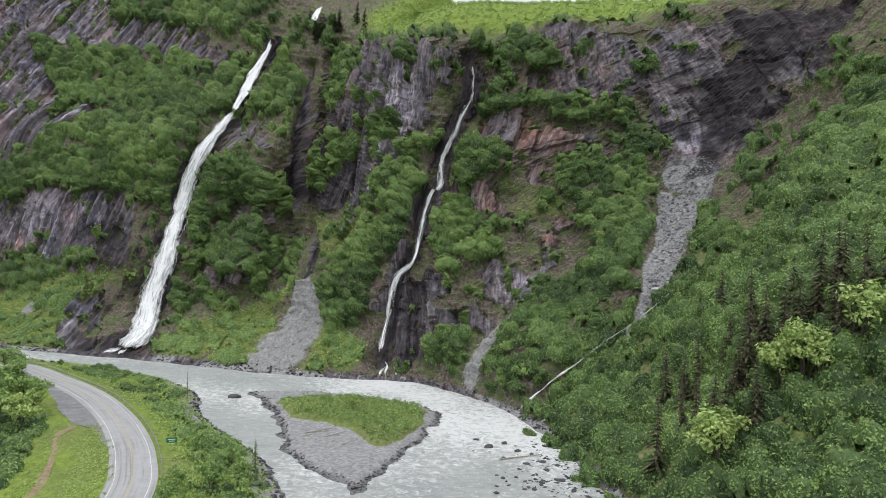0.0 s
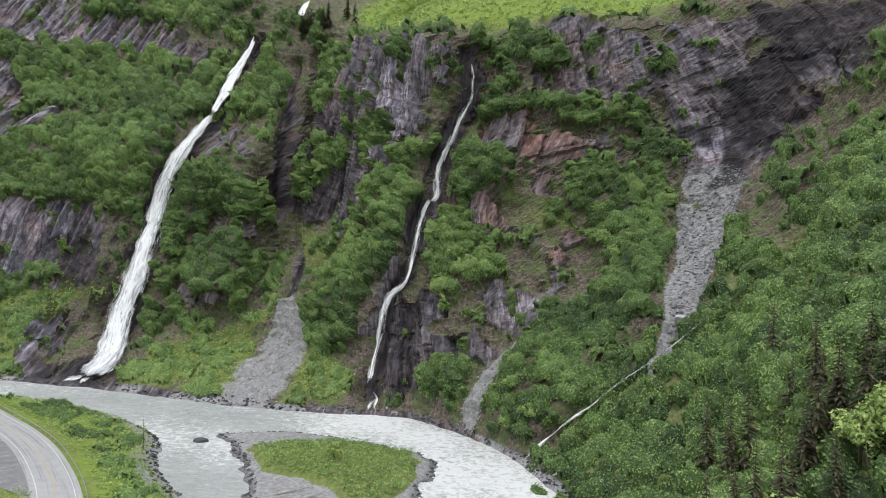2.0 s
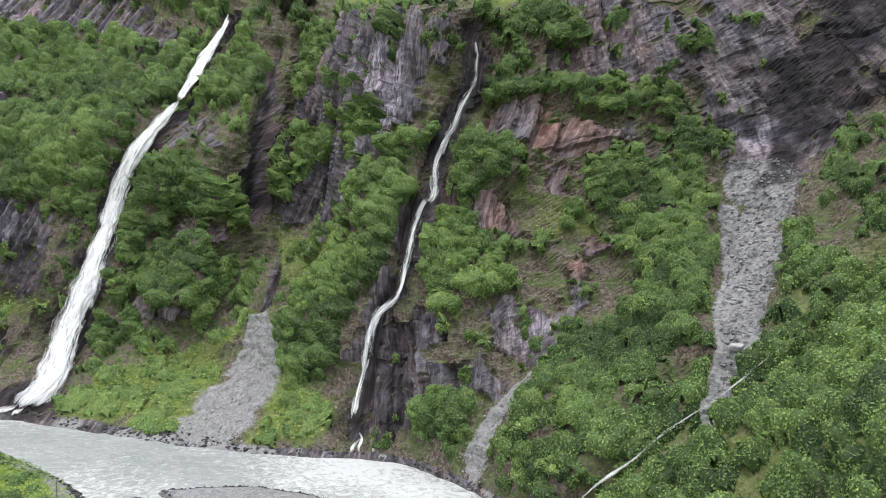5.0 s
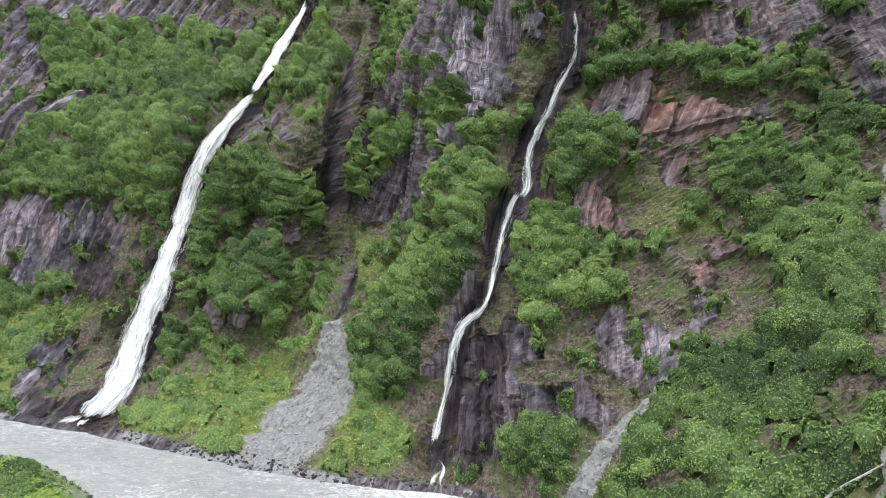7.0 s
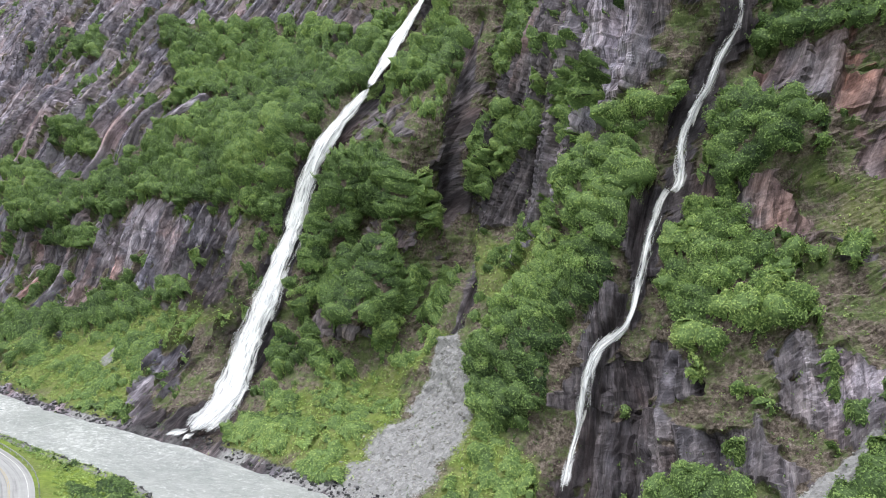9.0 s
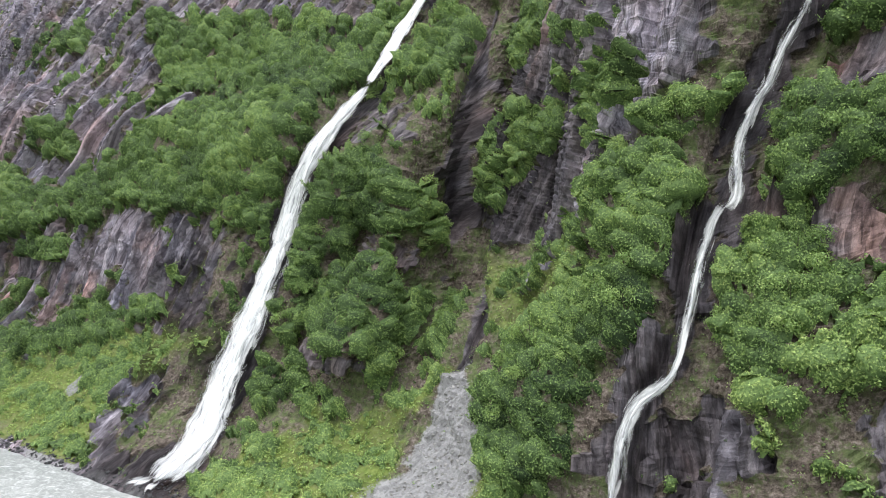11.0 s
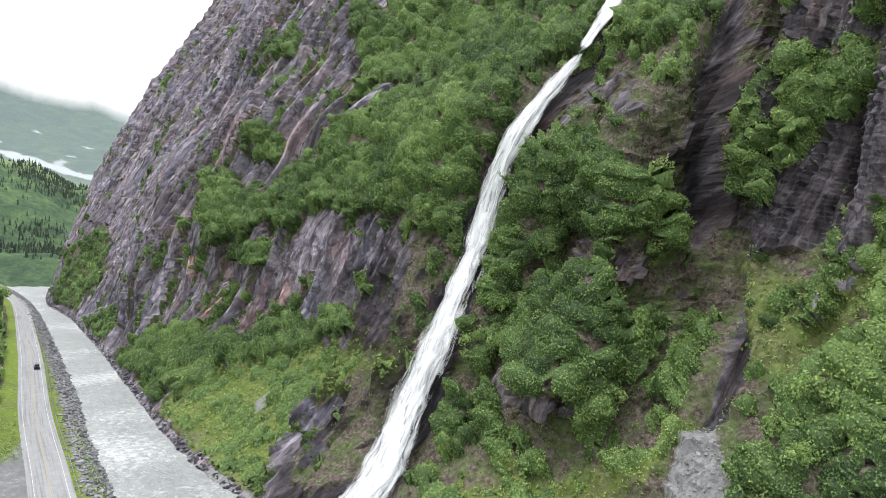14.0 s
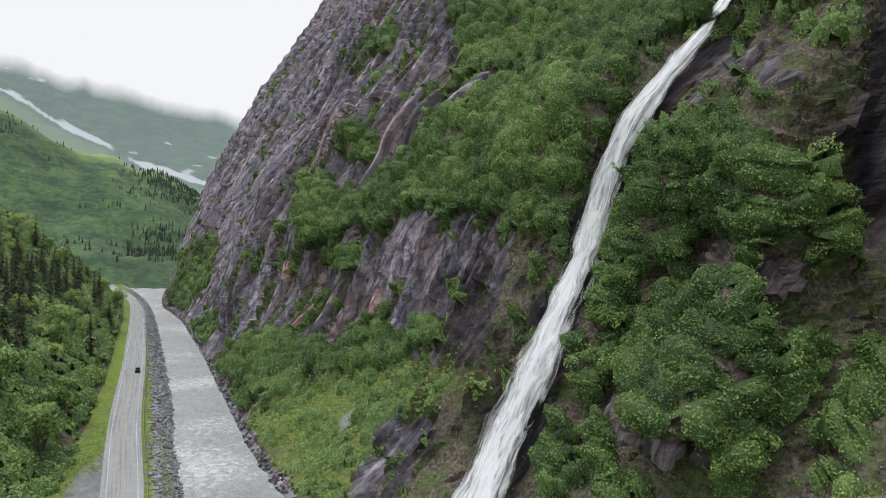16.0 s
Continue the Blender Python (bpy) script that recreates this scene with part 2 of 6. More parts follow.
def vnoise(x, y, z):
    """Smooth value noise in -1 to 1."""
    x, y, z = np.broadcast_arrays(np.asarray(x, float), np.asarray(y, float), np.asarray(z, float))
    xi, yi, zi = (np.floor(a).astype(np.int64) for a in (x, y, z))
    fx, fy, fz = x - xi, y - yi, z - zi
    fx, fy, fz = (f * f * (3 - 2 * f) for f in (fx, fy, fz))
    out = 0
    for a in (0, 1):
        for b in (0, 1):
            for c in (0, 1):
                out = out + hash3(xi + a, yi + b, zi + c) * (fx if a else 1 - fx) * (fy if b else 1 - fy) * (fz if c else 1 - fz)
    return out


def fbm(x, y, z, octaves=5, gain=0.5):
    total, amp = 0, 1.0
    for o in range(octaves):
        total = total + amp * vnoise(x * 2**o + 17.3 * o, y * 2**o - 9.1 * o, z * 2**o + 4.7 * o)
        amp *= gain
    return total


def ridged(x, y, z, octaves=4):
    """Sharp crests and hollows in about -0.6 to 0.5."""
    total, amp = 0, 1.0
    for o in range(octaves):
        total = total + amp * (0.55 - 1.6 * np.abs(vnoise(x * 2**o + 3.1 * o, y * 2**o + 7.7 * o, z * 2**o)))
        amp *= 0.52
    return total * 0.5


def fins(x):
    """A row of slabs: a slow rise to a sharp edge, 0 to 1."""
    f = x - np.floor(x)
    return np.where(f < 0.8, f / 0.8, (1 - f) / 0.2)


def smooth(a, b, x):
    t = np.clip((x - a) / (b - a), 0, 1)
    return t * t * (3 - 2 * t)


def curve(points, n=40):
    """A smooth curve through plan points, with the level normal to its left."""
    p = np.array(points, float)
    q = np.vstack([2 * p[0] - p[1], p, 2 * p[-1] - p[-2]])
    t = np.linspace(0, 1, n, endpoint=False)[:, None]
    out = [0.5 * (2 * b + (c - a) * t + (2 * a - 5 * b + 4 * c - d) * t**2 + (3 * b - a - 3 * c + d) * t**3) for a, b, c, d in zip(q, q[1:], q[2:], q[3:])]
    c = np.vstack(out + [p[-1:]])
    g = np.gradient(c, axis=0)
    g /= np.linalg.norm(g, axis=1)[:, None]
    nrm = np.stack([-g[:, 1], g[:, 0]], 1)
    k = np.exp(-np.linspace(-2, 2, 2 * n + 1)**2)
    k /= k.sum()
    pad = np.pad(nrm, ((n, n), (0, 0)), mode="edge")
    nrm = np.stack([np.convolve(pad[:, i], k, "valid") for i in (0, 1)], 1)
    return c, nrm / np.linalg.norm(nrm, axis=1)[:, None]


def at(values, s, n=40):
    """Values of a curve (n a station) at the stations s."""
    x = np.clip(s * n, 0, len(values) - 1.001)
    i = x.astype(int)
    f = (x - i)[..., None]
    return values[i] * (1 - f) + values[i + 1] * f


# The cliff's foot along the river, and at each station how far back the wall stands at seven heights.
FOOT = [(-900, 800), (-800, 640), (-715, 490), (-590, 402), (-477, 371), (-365, 337), (-267, 305), (-190, 281), (-135, 271), (-88, 258), (-50, 249), (-12, 246), (13, 221), (27, 185), (34, 148), (38, 90), (44, 0), (60, -150)]
HEIGHTS = [0, 15, 35, 60, 90, 125, 170, 260]
SETBACK_WEST = [(0, 7, 17, 29, 44, 60, 82, 130), (0, 4, 10, 19, 30, 45, 65, 110), (0, 5, 12, 22, 36, 53, 82, 130), (0, 5, 10, 17, 28, 43, 66, 118), (0, 8, 17, 28, 41, 55, 79, 130), (0, 10, 15, 20, 31, 52, 68, 110), (0, 14, 26, 30, 49, 60, 82, 130), (0, 17, 33, 42, 57, 80, 103, 160)]
SETBACK_EAST = [(0, 20, 32, 46, 52, 77, 103, 170), (0, 30, 42, 58, 68, 86, 107, 170), (0, 22, 31, 46, 57, 64, 84, 150), (0, 8, 10, 19, 33, 42, 67, 130), (0, 8, 36, 69, 104, 125, 155, 240), (0, 19, 38, 62, 91, 125, 170, 258), (0, 17, 29, 61, 104, 146, 194, 290), (0, 14, 33, 58, 90, 127, 173, 270), (0, 14, 34, 58, 87, 122, 167, 260), (0, 14, 34, 58, 87, 122, 167, 260)]
TOP = [260, 260, 260, 260, 250, 240, 225, 212, 192, 160, 141, 134, 168, 235, 230, 220, 200, 200]
FOOT_C, FOOT_N = curve(FOOT)
SETBACK = np.array(SETBACK_WEST + SETBACK_EAST, float)


def spline_rows(rows, s):
    """Smooth blend of station rows at the stations s."""
    r = np.asarray(rows, float)
    k = np.clip(s.astype(int), 0, len(r) - 2)
    t = (s - k).reshape(s.shape + (1,) * (r.ndim - 1))
    a, b, c, d = r[np.clip(k - 1, 0, None)], r[k], r[k + 1], r[np.clip(k + 2, None, len(r) - 1)]
    return 0.5 * (2 * b + (c - a) * t + (2 * a - 5 * b + 4 * c - d) * t**2 + (3 * b - a - 3 * c + d) * t**3)


def dent(s, z, s0, width, z0, z1, depth, lean=0.0):
    """A gully (positive) or rib (negative) that runs up the wall from z0 to z1."""
    centre = s0 + lean * (z - z0)
    return depth * np.exp(-((s - centre) / width) ** 2) * smooth(z0 - 8, z0 + 12, z) * (1 - smooth(z1 - 12, z1 + 8, z))


def cliff_stations():
    knots = [0, 2, 3, 4, 5, 6, 8.9, 10.8, 13.0, 14.3, 15, 16, 17]
    steps = [8, 6, 2.6, 1.6, 1.2, 0.68, 0.9, 0.42, 0.9, 2.0, 5, 8]
    length = np.r_[0, np.cumsum(np.linalg.norm(np.diff(FOOT_C, axis=0), axis=1))]
    out = []
    for a, b, d in zip(knots, knots[1:], steps):
        n = max(2, int((length[int(b * 40)] - length[int(a * 40)]) / d))
        lo, hi = length[int(a * 40)], length[int(b * 40)]
        out.append(np.interp(np.linspace(lo, hi, n, endpoint=False), length, np.arange(len(length)) / 40))
    return np.r_[np.concatenate(out), 17.0]


def cliff_surface():
    """The wall as a grid: stations along the foot by rows up the wall and on over its brow."""
    s = cliff_stations()
    rows = np.r_[np.linspace(-3, 1, 215), 1 + np.linspace(0, 1, 70)[1:] ** 1.6]
    top = spline_rows(TOP, s)
    set_rows = spline_rows(SETBACK, s)
    v = np.clip((rows + 3) / 4, 0, 1)
    z = -3 + v[None, :] * (top[:, None] + 3)
    hz = np.array(HEIGHTS, float)
    # setback by monotone cubic in height
    u = np.empty_like(z)
    for i in range(len(s)):
        d = np.maximum.accumulate(set_rows[i] + np.arange(8) * 0.3)
        g = np.gradient(d, hz)
        k = np.clip(np.searchsorted(hz, z[i]) - 1, 0, 6)
        h = hz[k + 1] - hz[k]
        t = np.clip((z[i] - hz[k]) / h, -0.3, 1)
        t = np.where(t < 0, 0, t)
        u[i] = (2 * t**3 - 3 * t**2 + 1) * d[k] + (t**3 - 2 * t**2 + t) * h * g[k] + (3 * t**2 - 2 * t**3) * d[k + 1] + (t**3 - t**2) * h * g[k + 1]
    u += np.minimum(z, 0) * 1.2
    S = np.broadcast_to(s[:, None], z.shape)
    u += dent(S, z, 9.02, 0.13, 30, 150, 13, -0.0008)
    u += dent(S, z, 8.72, 0.12, 25, 100, -9)
    u += dent(S, z, 10.9, 0.13, 20, 140, 8, 0.0015)
    u += dent(S, z, 8.2, 0.14, 8, 140, 7, 0.0025)
    u += dent(S, z, 12.5, 0.15, 20, 120, 6) + dent(S, z, 12.78, 0.19, 46, 140, 17)
    over = np.clip(rows - 1, 0, None) * 420.0
    u += over[None, :]
    z = z + 106 * (1 - np.exp(-over[None, :] * 0.66 / 106)) * (1 + 0.25 * fbm(S * 1.3, over[None, :] / 150, 0, 3))
    p = np.empty(z.shape + (3,))
    base, nrm = at(FOOT_C, s), at(FOOT_N, s)
    p[..., :2] = base[:, None] + nrm[:, None] * u[..., None]
    p[..., 2] = z
    return s, p


def normals_of(p):
    a, b = np.gradient(p, axis=0), np.gradient(p, axis=1)
    n = np.cross(a, b)
    return n / (np.linalg.norm(n, axis=-1, keepdims=True) + 1e-9)


CLIFF_S, CLIFF_P = cliff_surface()
FOOT_LENGTH = np.r_[0, np.cumsum(np.linalg.norm(np.diff(FOOT_C, axis=0), axis=1))]
CLIFF_A = np.interp(CLIFF_S * 40, np.arange(len(FOOT_LENGTH)), FOOT_LENGTH)


def on_wall(a, z):
    """The place on the wall at the length a along its foot and the height z."""
    i = int(np.argmin(np.abs(CLIFF_A - a)))
    j = int(np.argmax(CLIFF_P[i, :, 2] >= z))
    return CLIFF_P[i, j].copy()


def patch(a, z, r, rz, power=2.0):
    """A soft oval on the wall, r metres wide and rz high each way: 1 in its middle, 0.5 at its rim."""
    c = on_wall(a, z)
    d = (np.hypot(CLIFF_P[..., 0] - c[0], CLIFF_P[..., 1] - c[1]) / r) ** 2 + ((CLIFF_P[..., 2] - c[2]) / rz) ** 2
    return 1 / (1 + d**power)


def streak(points, width, soft=0.5):
    """A band along a line of (a, z) on the wall: 1 in its middle, 0.5 at its rim."""
    best = np.full(CLIFF_P.shape[:2], 1e9)
    w = np.broadcast_to(np.asarray(width, float), len(points))
    q = [on_wall(*p) for p in points]
    for a, b, wa, wb in zip(q, q[1:], w, w[1:]):
        d = b - a
        t = np.clip(((CLIFF_P - a) @ d) / (d @ d + 1e-9), 0, 1)
        r = np.linalg.norm(CLIFF_P - a - t[..., None] * d, axis=-1) / (wa + (wb - wa) * t)
        best = np.minimum(best, r)
    return smooth(1 + soft, 1 - soft, best)


def area(points, edge=2.0, ragged=3.0):
    """A region of the wall bounded by (length along the foot, height) corners: 1 inside, 0 outside, with an uneven rim."""
    q = np.array(points, float)
    lo, hi = q.min(0) - 8, q.max(0) + 8
    out = np.zeros(CLIFF_P.shape[:2])
    i = np.flatnonzero((CLIFF_A > lo[0]) & (CLIFF_A < hi[0]))
    i0, i1 = i[0], i[-1] + 1
    z = CLIFF_P[i0:i1, :, 2]
    a = np.broadcast_to(CLIFF_A[i0:i1, None], z.shape)
    best, inside = np.full(z.shape, 1e9), np.zeros(z.shape, bool)
    for (xa, za), (xb, zb) in zip(q, np.roll(q, -1, 0)):
        t = np.clip(((a - xa) * (xb - xa) + (z - za) * (zb - za)) / ((xb - xa) ** 2 + (zb - za) ** 2 + 1e-9), 0, 1)
        best = np.minimum(best, np.hypot(a - xa - t * (xb - xa), z - za - t * (zb - za)))
        if za != zb:
            inside ^= ((za > z) != (zb > z)) & (a < (xb - xa) * (z - za) / (zb - za) + xa)
    d = np.where(inside, best, -best) + ragged * RAGGED[i0:i1]
    out[i0:i1] = smooth(-edge, edge, d)
    return out


def most(*fields):
    return np.maximum.reduce(fields)


RAGGED = fbm(CLIFF_P[..., 0] / 7 + 40, CLIFF_P[..., 1] / 7, CLIFF_P[..., 2] / 9, 4, 0.65)
GULLY = [(1024, 138), (1025, 126), (1029, 112), (1031, 94), (1034, 70), (1044, 55), (1050, 46), (1051, 37)]
FALL_ONE_UPPER = [(1003, 150), (1003, 144), (1001.5, 133), (1000.5, 121), (1000, 107)]
FALL_ONE = [(999.5, 107), (996.8, 97), (993.5, 87), (991, 77), (989.3, 66), (988.8, 57), (989.6, 47), (990.4, 36), (990.2, 29), (990.6, 22), (992.2, 14), (995.5, 7), (997, 2.2)]
FALL_TWO = [(1114.5, 127), (1115.5, 118), (1115.5, 110), (1114.3, 102), (1113.3, 95), (1112.6, 90), (1111.8, 81), (1112, 72.5), (1110.8, 69), (1110, 62), (1109.5, 52), (1108.6, 42), (1105.5, 36.5), (1103, 30), (1102.2, 20), (1101.6, 12), (1101.2, 7)]
CHUTE = [(1150, 79), (1153, 69), (1159, 57), (1165, 45), (1171, 36), (1174, 30), (1178, 26), (1180, 20)]
CHUTE_W = [10.5, 9.5, 7.5, 6, 5, 4, 3, 2.2]
STREAM = [(1183, 72), (1182, 64), (1181, 54), (1182.5, 46), (1183.5, 40), (1180.3, 29.3), (1176.5, 21), (1176, 15.4), (1174, 10), (1171.8, 3.4)]
FAN = [(1051, 37), (1058, 22), (1062, 14), (1060, 5)]
FAN_W = [2, 7.5, 11, 12]
TALUS = [(1143, 29), (1140, 18), (1140, 10), (1140, 3)]


def shrub_areas():
    """Where tall shrubs stand in close masses on the wall."""
    west = most(
        area([(837, 56), (808, 82), (869, 76), (897, 88), (915, 99), (933, 112), (956, 123), (972, 131), (990, 136), (998, 133), (1000, 118), (993, 111), (986, 100), (984, 87), (981, 76), (980, 66), (973, 64), (944, 68), (906, 67), (875, 62)]),
        0.8 * area([(857, 155), (970, 145), (976, 138), (964, 126), (944, 118), (935, 108), (900, 113), (877, 134)]),
        0.9 * area([(882, 20), (908, 29), (946, 43), (963, 36), (927, 27), (909, 19)]),
        area([(856, 50), (893, 51), (892, 56), (857, 55)]), area([(826, 102), (852, 99), (866, 88), (844, 88)]),
        area([(787, 157), (819, 151), (834, 136), (791, 149)]), area([(789, 4), (849, 22), (905, 26), (894, 19), (893, 9), (865, 3)]),
        0.7 * area([(560, 3), (620, 6), (660, 30), (600, 60), (540, 40)], 4), 0.7 * area([(690, 3), (735, 20), (770, 12), (740, 2)], 3),
        0.8 * area([(900, 170), (985, 158), (1000, 175), (960, 215), (890, 215)], 4))
    middle = most(
        area([(1002, 132), (1016, 136), (1025, 122), (1020, 105), (1003, 112), (1000, 118)]),
        area([(994, 84), (1009, 88), (1027, 82), (1031, 71), (1033, 62), (1029, 62), (1018, 67), (1006, 66), (1003, 58), (1003, 44), (995, 40), (994, 64)]),
        area([(995, 42), (1003, 49), (1020, 54), (1034, 50), (1046, 42), (1042, 34), (1030, 33), (1020, 36), (1004, 35)]),
        area([(1034, 78), (1033, 91), (1055, 99), (1074, 97), (1077, 91), (1058, 85), (1052, 77), (1037, 71)]),
        area([(1085, 64), (1089, 75), (1099, 81), (1106, 81), (1108, 73), (1105, 67), (1107, 60), (1103, 58), (1097, 63), (1088, 65)], 1.5, 1.2),
        area([(1072, 49), (1085, 56), (1098, 59), (1104, 58), (1105, 52), (1102, 47), (1094, 43), (1085, 37), (1070, 32), (1068, 40)], 1.5, 1.2),
        area([(1065, 31), (1074, 39), (1091, 41), (1093, 33), (1096, 29), (1095, 22), (1079, 16), (1071, 22)], 1.5, 1.5),
        0.8 * area([(1101, 90), (1109, 97), (1111, 93), (1107, 84), (1101, 85)], 1.5, 1.0), 0.75 * area([(1040, 150), (1060, 142), (1062, 118), (1048, 108), (1038, 120)]))
    east = most(
        area([(1114, 78), (1116, 87), (1121, 89), (1126, 84), (1125, 77), (1119, 72)], 1.5, 1.0), area([(1126, 108), (1131, 112), (1136, 105), (1132, 100), (1128, 101)], 1.5, 1.2),
        area([(1134, 111), (1139, 107), (1144, 86), (1144, 78), (1138, 86)], 1.5, 1.2),
        area([(1130, 83), (1134, 86), (1137, 86), (1143, 80), (1149, 68), (1155, 54), (1160, 43), (1166, 29), (1172, 20), (1172, 12), (1166, 5), (1151, 3), (1146, 9), (1148, 19), (1147, 30), (1149, 37), (1145, 49), (1139, 62), (1133, 71)], 1.5, 1.4),
        area([(1112, 60), (1121, 64), (1127, 58), (1128, 45), (1123, 38), (1113, 43)], 1.5, 1.4), 0.9 * area([(1120, 15), (1129, 22), (1136, 17), (1130, 11), (1119, 10)], 1.5, 1.4),
        area([(1116, 115), (1120, 119), (1124, 106), (1118, 102)], 1.5, 1.0), 0.8 * area([(1118, 136), (1124, 140), (1130, 124), (1122, 122)], 2, 1.5))
    return most(west, middle, east)


def rock_areas():
    """Where the wall is bare rock."""
    middle = most(
        area([(1029, 132), (1050, 147), (1095, 136), (1111, 129), (1110, 112), (1108, 97), (1100, 88), (1092, 75), (1087, 66), (1040, 65), (1036, 69), (1052, 77), (1060, 86), (1077, 91), (1072, 99), (1046, 101)]),
        0.75 * area([(1003, 54), (1014, 62), (1029, 62), (1033, 53), (1026, 56), (1014, 50)]), 0.8 * area([(1003, 34), (1022, 36), (1031, 33), (1029, 26), (1011, 27)]),
        area([(1059, 55), (1076, 65), (1074, 58), (1064, 52)]), 0.7 * area([(1003, 104), (1018, 102), (1026, 90), (1010, 88), (1000, 92)]), area([(1104, 50), (1110, 52), (1106, 20), (1098, 12), (1096, 26)]))
    east = most(
        area([(1117, 99), (1124, 105), (1130, 99), (1137, 92), (1136, 85), (1127, 86), (1120, 90)]), area([(1128, 83), (1131, 84), (1131, 74), (1128, 75)], 1), area([(1134, 62), (1137, 62), (1140, 50), (1136, 50)], 1),
        0.85 * area([(1112, 75), (1125, 76), (1131, 66), (1136, 58), (1128, 60), (1114, 63)]), 0.9 * area([(1128, 41), (1141, 43), (1146, 34), (1141, 29), (1132, 31)]), 0.9 * area([(1108, 36), (1115, 41), (1122, 32), (1110, 25)]),
        0.9 * area([(1122, 128), (1126, 152), (1135, 143), (1139, 117), (1134, 113), (1126, 109)]),
        area([(1136, 146), (1147, 148), (1152, 107), (1155, 82), (1145, 80), (1140, 100)], 1.5), area([(1145, 150), (1160, 150), (1162, 116), (1151, 120)], 2), 0.6 * area([(1104, 20), (1118, 28), (1135, 28), (1140, 20), (1118, 8), (1103, 6)]))
    west = most(0.95 - 0.95 * smooth(955, 985, np.broadcast_to(CLIFF_A[:, None], CLIFF_P.shape[:2])), 0.85 * area([(903, 151), (960, 156), (985, 146), (985, 136), (966, 131)]))
    return most(west, middle, east)


def wall_masks():
    """Bare rock, scree, wet and shade-darkened rock, shrub cover and meadow over the wall, each 0 to 1, and the wall
    with its relief.
    """
    x, y, z = np.moveaxis(CLIFF_P, -1, 0)
    a = np.broadcast_to(CLIFF_A[:, None], x.shape)
    rough = fbm(x / 16, y / 16, z / 16, 5, 0.6)
    ragged = RAGGED
    clump, bare_rock = shrub_areas(), rock_areas()
    north_face = 1 - smooth(1158, 1172, a)
    brow = smooth(0, 14, z - np.interp(CLIFF_S, np.arange(18), TOP)[:, None]) * smooth(960, 1040, a) * (1 - smooth(1138, 1152, a))
    lush = most(area([(902, 10), (928, 30), (950, 33), (979, 32), (956, 18), (964, 1), (932, 1), (880, 2)]), area([(872, 9), (945, 34), (955, 26), (918, 4)]))
    herbs = most(lush, 1.25 * area([(1008, 1), (1012, 14), (1033, 20), (1049, 34), (1044, 20), (1052, 8), (1054, 1)]), area([(1072, 19), (1084, 16), (1095, 13), (1094, 4), (1075, 1), (1072, 10)]),
                 0.7 * area([(1038, 61), (1086, 64), (1070, 48), (1054, 45)]), 0.6 * area([(1126, 74), (1134, 70), (1138, 62), (1131, 60)]))
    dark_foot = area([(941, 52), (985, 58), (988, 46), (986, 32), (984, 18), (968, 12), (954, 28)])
    # bedding that rises steeply to the east in the west, and slants down to the east past the second fall
    lean = 0.16 + 0.16 * smooth(60, 110, z) - 0.75 * smooth(1078, 1150, a)
    across, along = (a - 1115 - lean * z) / np.sqrt(1 + lean**2), (z + lean * (a - 1115)) / np.sqrt(1 + lean**2)
    warp = 0.3 * fbm(x / 55, y / 55, z / 90, 2, 0.5) + 0.05 * fbm(x / 12, y / 12, z / 20, 3)
    fin = fins(across / 17 + 0.6 * warp)
    leaf = fins(across / 5.6 + 0.5 * warp + 0.22 * fbm(along / 22, across / 9, 3, 3))
    strip = hash3(np.floor(across / 5.6 + 0.5 * warp + 0.22 * fbm(along / 22, across / 9, 3, 3)).astype(np.int64), np.floor(along / 24 + warp).astype(np.int64), 5)
    sliver = fins(across / 2.4 + 0.7 * warp + 0.3 * fbm(along / 14, across / 5, 9, 3)) * smooth(985, 1030, a)
    face = 1 - smooth(960, 1000, a)
    ledge = fins(z / 3.1 + 0.5 * fbm(x / 12, y / 12, z / 25, 3) + across / 25)
    blocks = ridged(across / 6, along / 8, y / 8 + 3, 4)
    rock = smooth(0.3, 0.7, 0.8 * bare_rock - 1.1 * clump - 0.8 * herbs + 0.24 + 0.32 * rough + 0.25 * ragged) * north_face
    # herbs grow in the cracks between the slabs and on ledges
    cracks = smooth(0.5, 0.2, leaf) * smooth(-0.55, 0.25, ragged + 0.7 * rough + 0.25 * strip) * (1 - smooth(990, 1030, a))
    rock = np.clip(rock - 0.75 * cracks - 0.5 * smooth(0.45, 0.15, fin) * smooth(0, 0.5, rough) * (1 - smooth(990, 1030, a)), 0, 1)
    rock = most(rock, streak(GULLY, [2, 3, 3.5, 4, 4, 4, 3.5, 3])) * (1 - brow)
    rock = most(rock, smooth(2.4, 1.0, z) * 0.9)
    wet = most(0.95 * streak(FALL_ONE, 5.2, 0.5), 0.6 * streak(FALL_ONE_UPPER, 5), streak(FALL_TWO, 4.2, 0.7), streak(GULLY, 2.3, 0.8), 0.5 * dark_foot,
               # first area here: shadow on the gully's wall, painted in as wetness
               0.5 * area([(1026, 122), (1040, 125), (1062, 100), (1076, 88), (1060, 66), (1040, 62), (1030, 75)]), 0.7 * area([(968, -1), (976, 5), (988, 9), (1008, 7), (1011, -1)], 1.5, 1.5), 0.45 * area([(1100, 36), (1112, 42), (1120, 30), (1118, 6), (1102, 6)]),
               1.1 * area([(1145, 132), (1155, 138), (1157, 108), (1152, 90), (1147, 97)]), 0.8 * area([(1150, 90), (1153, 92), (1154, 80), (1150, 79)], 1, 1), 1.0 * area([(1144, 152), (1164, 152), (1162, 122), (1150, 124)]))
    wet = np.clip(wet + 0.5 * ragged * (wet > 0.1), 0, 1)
    rock = most(rock, smooth(0.25, 0.8, wet + 0.25 * ragged) * (1 - 0.6 * dark_foot))
